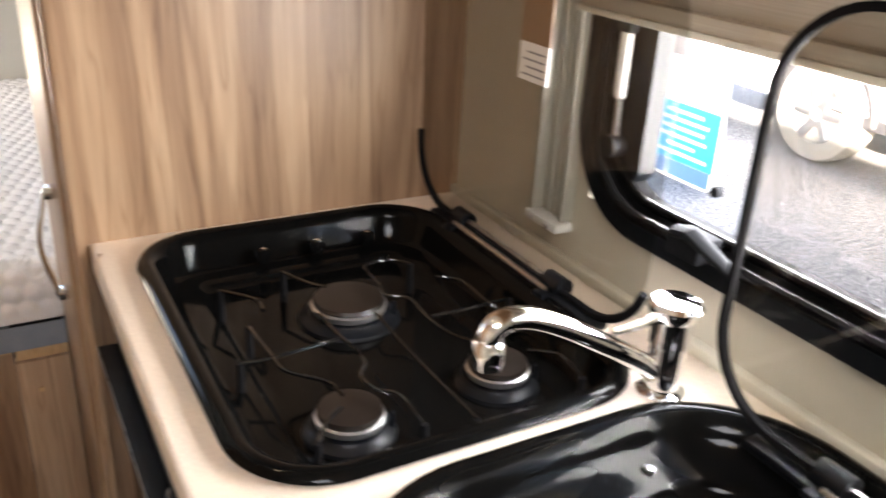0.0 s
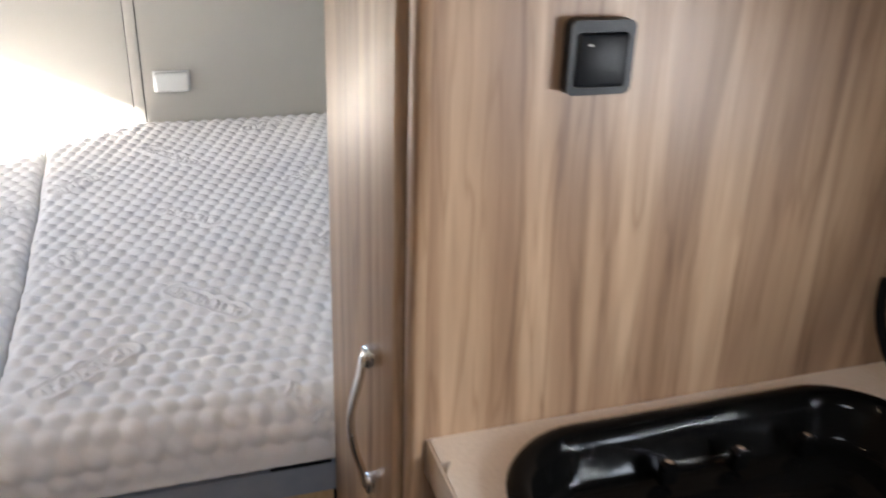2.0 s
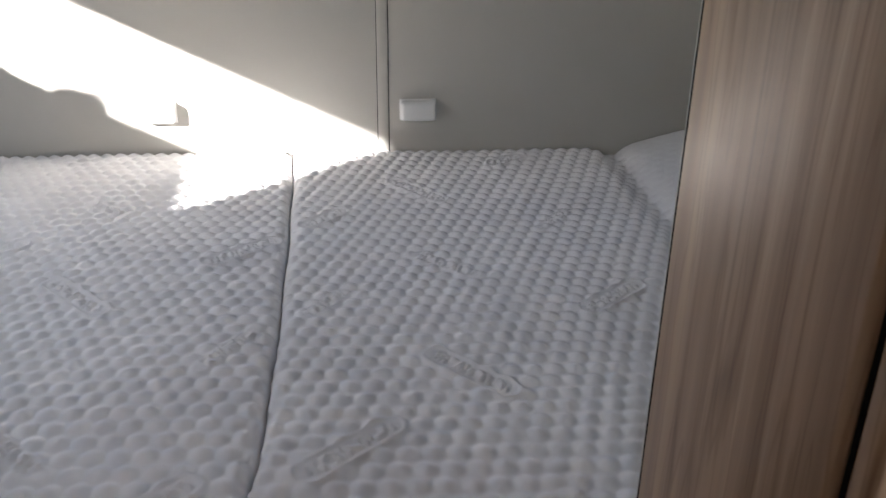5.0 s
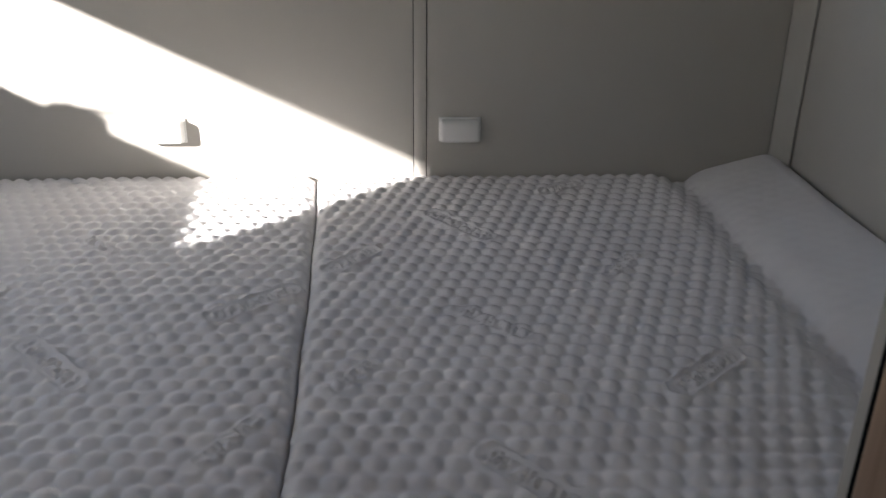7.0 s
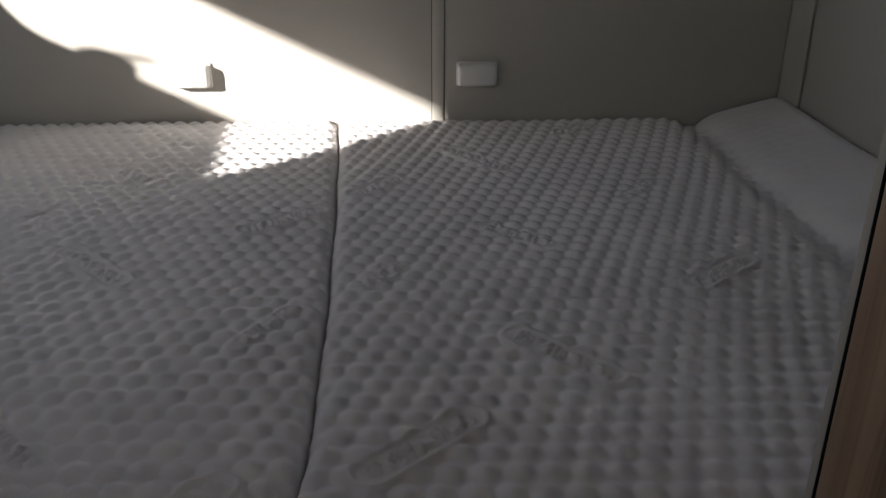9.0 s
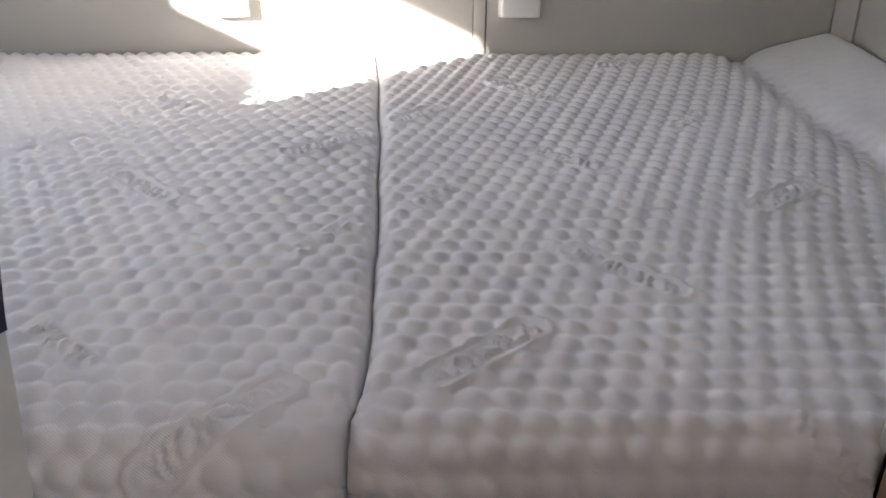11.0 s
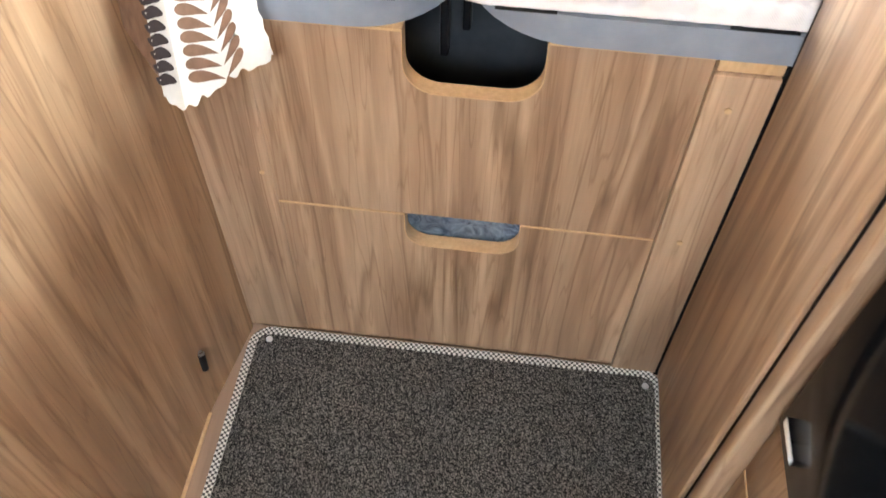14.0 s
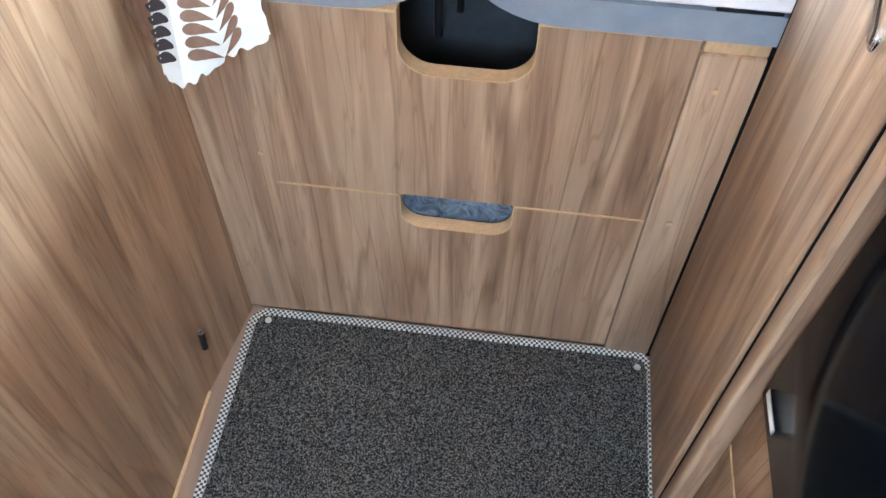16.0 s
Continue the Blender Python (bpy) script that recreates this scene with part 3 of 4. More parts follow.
    skirt = np.stack([rim, n0 + k, n0 + nxt, np.roll(rim, -1)], -1)
    me = bpy.data.meshes.new(name)
    me.from_pydata(np.r_[verts, low].tolist(), [], np.r_[quads, skirt].tolist())
    me.materials.append(FABRIC)
    me.shade_smooth()
    return tagged(new(name, me), label, "mattress", "mattresses on the bed")


mattress("mattress", -1.335, -0.341, 1.0, False, "white quilted foam mattress with embossed ticking")
mattress("mattress", -0.341, 0.448, 0.0, True, "white quilted foam mattress with a raised end against the wall")

# ---- wardrobe and end panel ----
ward = thing("wardrobe", (0.23, -0.14, 0), "tall walnut-look wardrobe with a chrome bow handle", "wardrobe")
door = part("door", box(0.0, 0.018, -0.2560, -0.012, 0.03, CEIL_Z - 0.02, 0.004, 3), WOOD_B, ward)
part("edge_strip", box(0.001, 0.018, -0.012, -0.0085, 0.03, CEIL_Z - 0.02, 0.001), RUBBER, door)
part("body", box(0.021, 0.45, -0.244, -0.004, 0.0, CEIL_Z), DARK, ward)
part("side_panel", box(0.008, 0.45, -0.006, 0.012, 0.0, CEIL_Z, 0.002), LINING, ward)
bm = box(0.0085, WALL_X, PANEL_Y, -0.2605, 0.0, CEIL_Z, 0.0)
end_panel = part("end_panel", bm, WOOD, ward)
part("edge_strip", prism([(0.014 - 0.0095 * max(math.cos(radians(a)), 0.0) ** 0.5, -0.2725 - 0.0110 * math.sin(radians(a))) for a in range(90, -91, -15)], "z", 0.0, CEIL_Z), WOOD_B, end_panel)
handle_pts = curve_through([(-0.001, -0.216, 0.953), (-0.012, -0.216, 0.951), (-0.016, -0.2165, 0.935), (-0.023, -0.217, 0.905), (-0.022, -0.217, 0.875), (-0.015, -0.2165, 0.847), (-0.012, -0.216, 0.832), (-0.001, -0.216, 0.830)], 5)
handle = part("handle", tube(handle_pts, 0.0055, 10, flat=(1, 0, 0, 0.55)), CHROME, door, "chrome bow handle")
for z in (0.9515, 0.8315):
    part("handle_foot", box(-0.013, 0.001, -0.2225, -0.2095, z - 0.007, z + 0.007, 0.002), CHROME, handle)

# Black strip stands in for the dark gap between door and end panel.
part("door_gap_strip", box(0.0075, 0.020, -0.2612, -0.2563, 0.03, CEIL_Z - 0.02, 0.001), RUBBER, end_panel, "black strip filling the dark gap beside the door")

switch = thing("light_switch", (0.126, PANEL_Y, 1.19), "black plastic rocker switch on the end panel", "switch")
part("frame", prism(rounded(0.1035, 0.1485, 1.162, 1.2085, 0.005), "y", PANEL_Y - 0.010, PANEL_Y, hole=rounded(0.1080, 0.1440, 1.167, 1.201, 0.003)), BLACK, switch)
part("rocker", box(0.1083, 0.1437, PANEL_Y - 0.0125, PANEL_Y - 0.001, 1.1673, 1.2007, 0.003), BLACK, switch)
part("indicator", box(0.115, 0.118, PANEL_Y - 0.0132, PANEL_Y - 0.0115, 1.193, 1.1945, 0.0008), WHITE, switch)

# ---- worktop with hob and sink ----
HOB = (0.053, 0.399, -0.735, -0.288, 0.075)
SINK = (0.075, 0.452, -1.24, -0.748, 0.115)


def worktop():
    """The slab, with the two bowls let in: strips round the round-cornered openings."""
    z0, z1 = COUNTER_Z - 0.032, COUNTER_Z
    bm = bmesh.new()
    y = [-2.3, SINK[2] + 0.01, SINK[3] - 0.01, HOB[2] + 0.01, HOB[3] - 0.01, PANEL_Y]
    x0, x1 = 0.024, WALL_X
    for a, b, hole in ((y[0], y[1], None), (y[1], y[2], SINK), (y[2], y[3], None), (y[3], y[4], HOB), (y[4], y[5], None)):
        if hole is None:
            box(x0, x1, a, b, z0, z1, bm=bm)
        else:
            rr = hole[4] - 0.01
            n = 4 * 9
            inner = rounded(hole[0] + 0.01, hole[1] - 0.01, a, b, rr)
            cx, cy = (hole[0] + hole[1]) / 2, (a + b) / 2
            outer = []
            for u, v in inner:
                corner_x, corner_y = abs(u - cx) > (hole[1] - hole[0]) / 2 - 0.01 - rr, abs(v - cy) > (b - a) / 2 - rr
                du, dv = u - cx, v - cy
                k = min((x1 - cx if du > 0 else cx - x0) / max(abs(du), 1e-6), ((b - a) / 2) / max(abs(dv), 1e-6))
                outer.append((cx + du * k, cy + dv * k))
            prism(outer, "z", z0, z1, bm=bm, hole=inner)
    return bm


top = single("worktop", worktop(), COUNTER, "cream laminate worktop with a hob and sink let in", "worktop", smooth=20)
part("edge_band", box(0.0215, 0.0238, -2.3, PANEL_Y, COUNTER_Z - 0.0315, COUNTER_Z - 0.0005, 0.0005), COUNTER, top)
single("worktop_upstand", box(WALL_X - 0.012, WALL_X, -2.3, PANEL_Y, COUNTER_Z, COUNTER_Z + 0.012, 0.003), WALL, "cream sealing strip behind the worktop", kind="structure")


def inset(o, d):
    return (o[0] + d, o[1] - d, o[2] + d, o[3] - d, max(o[4] - d, 0.012))


def bowl(o, profile):
    """A pressed tray: rings of one rounded outline, drawn in by d and set at height z."""
    rings = []
    for d, z in profile:
        i = inset(o, d)
        rings.append([(u, v, z) for u, v in rounded(*i, seg=12)])
    return loft(rings, caps=(-1,))


hob = thing("gas_hob", (0.226, -0.51, COUNTER_Z), "black enamel three-burner gas hob set in the worktop", "hob")
Z = COUNTER_Z
part("tray", bowl(HOB, [(0.004, Z), (0.0, Z + 0.003), (0.003, Z + 0.008), (0.010, Z + 0.010), (0.017, Z + 0.007), (0.022, Z - 0.002), (0.028, Z - 0.024), (0.033, Z - 0.029), (0.038, Z - 0.030),
                        (0.056, Z - 0.031), (0.060, Z - 0.0325), (0.064, Z - 0.036), (0.069, Z - 0.037), (0.074, Z - 0.037), (0.10, Z - 0.037)]), ENAMEL, hob, smooth=50)
TRAY = Z - 0.037


def burner(x, y, r):
    b = part("burner", lathe([(r * 1.42, TRAY), (r * 1.38, TRAY + 0.003), (r * 1.16, TRAY + 0.006), (r * 1.10, TRAY + 0.0085), (r * 0.8, TRAY + 0.0095)], x, y), BLACK, hob)
    part("burner_ring", lathe([(r * 0.84, TRAY + 0.0085), (r * 1.0, TRAY + 0.0105), (r * 1.05, TRAY + 0.0165), (r * 0.9, TRAY + 0.019)], x, y), BURNER, b, "grey alloy ring")
    part("burner_cap", lathe([(r * 0.97, TRAY + 0.0175), (r * 1.0, TRAY + 0.020), (r * 0.95, TRAY + 0.023), (r * 0.5, TRAY + 0.0242), (0.002, TRAY + 0.0245)], x, y), CAP, b, "dark brown enamel cap")
    part("igniter", tube([(x + r * 1.15, y - r * 0.5, TRAY), (x + r * 1.15, y - r * 0.5, TRAY + 0.018)], [0.003, 0.0018], 8), BLACK, b)
    return b


BURNERS = ((0.234, -0.461, 0.036), (0.162, -0.634, 0.027), (0.307, -0.623, 0.027))
for x, y, r in BURNERS:
    burner(x, y, r)
WZ = TRAY + 0.034


def wire(points, r=0.0017):
    return tube(curve_through(points, 6), r, 8)


grid_wires = [
    [(0.122, -0.500, WZ), (0.125, -0.548, WZ), (0.128, -0.580, WZ), (0.153, -0.609, WZ), (0.157, -0.631, WZ)],
    [(0.098, -0.554, WZ), (0.120, -0.557, WZ), (0.164, -0.553, WZ), (0.188, -0.550, WZ)],
    [(0.187, -0.502, WZ), (0.190, -0.550, WZ), (0.193, -0.592, WZ), (0.181, -0.612, WZ), (0.185, -0.636, WZ), (0.198, -0.650, WZ), (0.198, -0.692, WZ)],
    [(0.236, -0.520, WZ), (0.234, -0.600, WZ), (0.237, -0.703, WZ)],
    [(0.280, -0.547, WZ), (0.320, -0.547, WZ), (0.368, -0.545, WZ)],
    [(0.314, -0.437, WZ), (0.299, -0.420, WZ), (0.267, -0.424, WZ), (0.264, -0.462, WZ), (0.260, -0.490, WZ), (0.278, -0.507, WZ), (0.277, -0.552, WZ), (0.283, -0.584, WZ), (0.298, -0.606, WZ)],
    [(0.325, -0.474, WZ), (0.344, -0.493, WZ), (0.345, -0.548, WZ), (0.358, -0.618, WZ)],
    [(0.330, -0.634, WZ), (0.346, -0.645, WZ), (0.352, -0.656, WZ), (0.347, -0.690, WZ)],
    [(0.118, -0.420, WZ), (0.143, -0.450, WZ), (0.143, -0.474, WZ)],
    [(0.186, -0.404, WZ), (0.200, -0.436, WZ), (0.214, -0.452, WZ)],
    [(0.118, -0.680, WZ), (0.134, -0.658, WZ), (0.150, -0.646, WZ)],
]
support = thing("pan_support", (0.226, -0.53, TRAY), "black enamelled wire pan support over the burners", "pan support")
for pts in grid_wires:
    part("wire", wire(pts), WIRE, support)
for x, y in ((0.118, -0.420), (0.118, -0.680), (0.186, -0.404), (0.347, -0.690), (0.198, -0.692), (0.237, -0.703), (0.122, -0.500), (0.098, -0.554), (0.368, -0.545), (0.314, -0.437)):
    part("wire_foot", lathe([(0.003, TRAY), (0.0035, TRAY + 0.006), (0.003, WZ)], x, y, 10), RUBBER, support)
for x in (0.188, 0.250, 0.311):
    part("clip", box(x - 0.007, x + 0.007, -0.338, -0.326, Z - 0.026, Z - 0.008, 0.003), ENAMEL, hob)
    part("screw", lathe([(0.003, Z - 0.009), (0.003, Z - 0.0065), (0.0015, Z - 0.006)], x, -0.333, 10), CHROME, hob)

sink = thing("kitchen_sink", (0.26, -0.99, COUNTER_Z), "black enamel sink bowl set in the worktop", "sink")
part("bowl", bowl(SINK, [(0.004, Z), (0.0, Z + 0.003), (0.003, Z + 0.008), (0.010, Z + 0.010), (0.018, Z + 0.007), (0.024, Z - 0.006), (0.034, Z - 0.020), (0.052, Z - 0.026),
                         (0.058, Z - 0.030), (0.064, Z - 0.045), (0.072, Z - 0.12), (0.078, Z - 0.131), (0.090, Z - 0.137), (0.105, Z - 0.138), (0.115, Z - 0.138)]), ENAMEL, sink, smooth=50)
part("drain", lathe([(0.028, Z - 0.138), (0.026, Z - 0.134), (0.012, Z - 0.1365)], 0.26, -1.05, 24), STEEL, sink)
part("screw", lathe([(0.004, Z - 0.022), (0.004, Z - 0.019), (0.002, Z - 0.0185)], 0.335, -0.79, 12), STEEL, sink)

tap = thing("mixer_tap", (0.388, -0.737, COUNTER_Z), "chrome single-lever tap beside the hob", "tap")
TX, TY = 0.389, -0.737
part("base_ring", lathe([(0.020, Z), (0.020, Z + 0.003), (0.015, Z + 0.006)], TX, TY, 24), CHROME, tap)
part("body", lathe([(0.0135, Z + 0.005), (0.0145, Z + 0.02), (0.0145, Z + 0.045), (0.0165, Z + 0.047), (0.0165, Z + 0.068)], TX, TY, 24), CHROME, tap)
cap = part("lever_cap", lathe([(0.0165, Z + 0.0685), (0.0195, Z + 0.074), (0.021, Z + 0.080), (0.018, Z + 0.0835), (0.004, Z + 0.085)], TX, TY, 24), CHROME, tap)
part("lever", tube([(TX - 0.012, TY, Z + 0.075), (TX - 0.035, TY + 0.001, Z + 0.070), (TX - 0.058, TY + 0.002, Z + 0.068)], [0.005, 0.004, 0.0035], 10), CHROME, cap)
spout = part("spout", tube(curve_through([(TX - 0.004, TY + 0.002, Z + 0.016), (0.36, -0.733, Z + 0.036), (0.32, -0.731, Z + 0.060), (0.285, -0.729, Z + 0.080), (0.255, -0.728, Z + 0.093),
                                    (0.236, -0.728, Z + 0.095), (0.226, -0.728, Z + 0.088), (0.225, -0.728, Z + 0.078)], 6), 0.0090, 14), CHROME, tap)
part("aerator", lathe([(0.0112, Z + 0.062), (0.0118, Z + 0.066), (0.0118, Z + 0.080), (0.010, Z + 0.083)], 0.225, -0.728, 20), CHROME, spout)


def lid(name, y0, y1, z0, z1, rim, whole_rim, label):
    """A glass lid that stands open on its hinge bar."""
    x = 0.402
    ob = thing(name, (x, (y0 + y1) / 2, COUNTER_Z), label, "glass lid")
    o, i = rounded(y0, y1, z0, z1, 0.07, 10), rounded(y0 + rim, y1 - rim, z0 + rim, z1 - rim, 0.07 - rim, 10)
    pane = part("glass", prism(i, "x", x - 0.0015, x + 0.0015), LID_GLASS, ob)
    if whole_rim:
        part("rubber_edge", prism(o, "x", x - 0.003, x + 0.003, hole=i), RUBBER, ob)
    else:
        n = len(o) // 4
        low = [(x, y1, 1.0)] + [(x, u, v) for u, v in reversed(o[3 * n:])] + [(x, u, v) for u, v in reversed(o[2 * n + 2:3 * n])]
        part("rubber_edge", tube(low, 0.0042, 8), RUBBER, ob)
    hy0, hy1 = y0 + 0.30 * (y1 - y0), y1 - 0.26 * (y1 - y0)
    part("hinge_bar", tube([(x + 0.002, hy0, Z + 0.016), (x + 0.002, hy1, Z + 0.018)], 0.0032, 10), STEEL, ob)
    for y in (hy0, hy1):
        knuckle = part("hinge", tube([(x + 0.002, y - 0.013, Z + 0.017), (x + 0.002, y + 0.013, Z + 0.017)], 0.0105, 16), BLACK, ob)
        part("hinge_leaf", box(x - 0.020, x + 0.002, y - 0.009, y + 0.009, Z + 0.006, Z + 0.012, 0.002), BLACK, knuckle)
    part("hinge_bar", tube([(x - 0.009, hy0, Z + 0.0135), (x - 0.009, hy1, Z + 0.0135)], 0.0028, 8), STEEL, ob)
    part("hinge_cover", box(x - 0.012, x + 0.010, y0 + 0.05, y1 - 0.05, Z + 0.002, Z + 0.012, 0.004), BLACK, ob)
    return ob


hob_lid = lid("hob_lid", -0.692, -0.284, Z + 0.014, 1.250, 0.0025, False, "smoked glass hob lid with black edge, standing open")
lid("sink_lid", -1.22, -0.770, Z + 0.014, 1.228, 0.006, True, "smoked glass sink lid with black edge, standing open")
PAPER, _n, _b = material("white_label", (0.75, 0.75, 0.73), 0.6)
INK, _n, _b = material("grey_print", (0.25, 0.25, 0.26), 0.6)
BROWN, _n, _b = material("brown_film", (0.23, 0.145, 0.085), 0.5)
note = part("warning_label", box(0.3985, 0.4003, -0.529, -0.482, 1.107, 1.142), PAPER, hob_lid, "white printed warning label")
for k in range(4):
    part("print_line", box(0.3981, 0.3984, -0.524, -0.489 - 0.006 * (k % 2), 1.112 + k * 0.007, 1.1138 + k * 0.007), INK, note)
part("film", box(0.3985, 0.4003, -0.529, -0.482, 1.1425, 1.186), BROWN, hob_lid, "brown film strip")

# ---- overhead locker, unseen: added for brown reflections in the hob ----
locker = thing("unseen_locker", (0.3, -1.2, 1.45), "unseen walnut-look locker added above the worktop for hob reflections", "cupboard")
part("body", box(0.16, WALL_X, -2.2, PANEL_Y - 0.001, 1.47, CEIL_Z), WOOD_C, locker)
for k in range(3):
    part("door", box(0.142, 0.16, -0.275 - 0.62 * (k + 1) + 0.004, -0.275 - 0.62 * k, 1.475, CEIL_Z - 0.02, 0.003), WOOD_B, locker)

# ---- front of the kitchen unit ----
unit = thing("kitchen_unit", (0.25, -0.8, 0), "walnut-look kitchen unit under the worktop", "kitchen cabinet")
part("back_panel", box(WALL_X - 0.012, WALL_X - 0.002, -2.28, -0.272, 0.0, Z - 0.06), DARK, unit)
part("side_panel", box(0.06, WALL_X - 0.02, -0.285, -0.2715, 0.0, Z - 0.06), WOOD_C, unit)
part("plinth", box(0.055, 0.062, -2.28, -0.272, 0.0, 0.08), WOOD_C, unit)
for z0, z1 in ((0.088, 0.272), (0.278, 0.402)):
    dr = part("drawer_front", box(0.042, 0.060, -0.80, -0.2725, z0, z1, 0.001), WOOD_B, unit)
    part("edge_band", box(0.0412, 0.060, -0.80, -0.2725, z1 + 0.0002, z1 + 0.0026, 0.0004), EDGE, dr)
for y0, y1 in ((-1.30, -0.815), (-2.0, -1.31)):
    part("cupboard_door", box(0.040, 0.06, y0, y1, 0.10, Z - 0.04, 0.002), WOOD_B, unit)
GLOSS, _n, _b = material("black_oven_glass", (0.004, 0.005, 0.007), 0.07, 0, 0.05)
rough_range(GLOSS, _b, noise_tex(GLOSS, coords(GLOSS, (1, 1, 0.2)), 30), 0.05, 0.14)
oven = thing("oven", (0.04, -0.55, 0.41), "black glass-fronted oven under the worktop", "oven")
part("body", box(0.06, 0.42, -0.80, -0.290, 0.412, 0.74), BLACK, oven)
fd = part("door", box(0.036, 0.060, -0.80, -0.274, 0.412, 0.775, 0.003), GLOSS, oven)
part("glass", box(0.0335, 0.0358, -0.792, -0.282, 0.420, 0.768, 0.0008), GLOSS, fd, "black glass pane")
part("control_panel", box(0.034, 0.060, -0.80, -0.274, 0.800, Z - 0.038, 0.003), BLACK, oven)
part("handle", box(0.014, 0.036, -0.79, -0.282, 0.777, 0.793, 0.003), BLACK, fd)
part("trim_strip", box(0.0135, 0.0142, -0.788, -0.284, 0.7915, 0.7945, 0.0002), STEEL, fd)
badge = part("badge", box(0.0325, 0.0337, -0.335, -0.288, 0.434, 0.446, 0.0004), STEEL, fd)
part("badge_plate", box(0.0319, 0.0326, -0.333, -0.290, 0.4355, 0.4445, 0.0002), PAPER, badge)
part("knob", tube([(0.035, -0.62, 0.838), (0.024, -0.62, 0.838), (0.021, -0.62, 0.838)], [0.013, 0.012, 0.009], 16), BLACK, oven)

# ---- washroom partition and floor mat ----
single("partition", prism([(-0.700, -1.0), (AISLE_X, -0.17), (-0.668, -0.0), (-0.72, 0.0), (-0.72, -1.0)], "z", 0.0, CEIL_Z), WOOD_C, "tall walnut-look washroom partition beside the bed", kind="structure", smooth=20)
single("partition_front", box(LEFT_X, -0.72, -1.0, -0.98, 0, CEIL_Z), WOOD_C, "walnut-look washroom front wall", kind="structure")
single("partition_back", box(LEFT_X, -0.72, -0.03, -0.01, 0, CEIL_Z), LINING, "grey-beige washroom wall at the bed", kind="structure")
single("trim", tube([(-0.6925, -0.165, 0.003), (-0.6985, -1.0, 0.003)], 0.003, 8), EDGE, "pale edge strip at the foot of the partition", kind="structure")
peg = thing("door_peg", (-0.69, -0.137, 0.1), "small steel peg on the partition", "peg")
part("pin", tube([(-0.688, -0.137, 0.098), (-0.685, -0.136, 0.140)], 0.0055, 12), BLACK, peg)
part("pin_tip", tube([(-0.685, -0.136, 0.1402), (-0.6848, -0.136, 0.146)], [0.0052, 0.0035], 12), STEEL, peg)

rug = thing("floor_mat", (-0.32, -0.6, 0.0), "charcoal carpet mat with a woven grey border", "mat")
RUG = (-0.664, 0.012, -1.9, -0.003, 0.036)
part("carpet", prism(rounded(*inset(RUG, 0.010), seg=10), "z", 0.0, 0.010), CARPET, rug)
part("binding", prism(rounded(*RUG, seg=10), "z", 0.0, 0.0125, hole=rounded(*inset(RUG, 0.013), seg=10)), BIND, rug)
for x, y in ((-0.632, -0.026), (-0.016, -0.032)):
    part("stud", lathe([(0.0055, 0.009), (0.0055, 0.0115), (0.004, 0.0135), (0.001, 0.0142)], x, y, 16), BURNER, rug)

# ---- curtain ----
SECTIONS = [(0.640, (-0.588, -0.137), (-0.522, -0.049)), (0.74, (-0.597, -0.098), (-0.551, -0.014)), (0.80, (-0.606, -0.055), (-0.571, 0.032)), (0.845, (-0.613, -0.022), (-0.583, 0.060)),
            (0.895, (-0.613, -0.018), (-0.580, 0.068)), (0.95, (-0.613, -0.020), (-0.573, 0.076)), (1.05, (-0.620, -0.022), (-0.556, 0.082)), (1.40, (-0.630, -0.022), (-0.49, 0.10)), (1.90, (-0.640, -0.022), (-0.41, 0.12))]


def ends(z):
    for (za, la, ra), (zb, lb, rb) in zip(SECTIONS, SECTIONS[1:]):
        if z <= zb:
            break
    t = min(max((z - za) / (zb - za), 0), 1)
    return Vector(la).lerp(Vector(lb), t), Vector(ra).lerp(Vector(rb), t)


def curtain_at(u, z, out=0.0):
    """A place on the curtain: u from 0 at its fold to 1 at its free edge; below 0 it turns back behind the fold."""
    left, right = ends(z)
    along = right - left
    n = Vector((along.y, -along.x)).normalized()
    pinch = math.exp(-((z - 0.866) / 0.06) ** 2)
    fold = min(max((z - 0.905) / 0.2, 0), 1)
    wave = (0.003 + 0.006 * fold) * math.sin(u * 6.5 + 0.6 + z) + 0.004 * fold * math.sin(u * 15 + 3 * z) + 0.006 * pinch * math.sin(math.pi * min(max(u, 0), 1))
    if u < 0:
        t = -u / 0.3
        p = left + Vector((-0.019 * min(t, 1) - 0.045 * max(t - 1, 0), 0.008 * min(t, 1) + 0.05 * max(t - 1, 0))) + n * (0.5 * wave - 0.004 * min(t * 3, 1)) + Vector((-0.3, -0.95)) * out
        return Vector((p.x, p.y, z))
    p = left + along * u + n * (wave + out)
    return Vector((p.x, p.y, z))


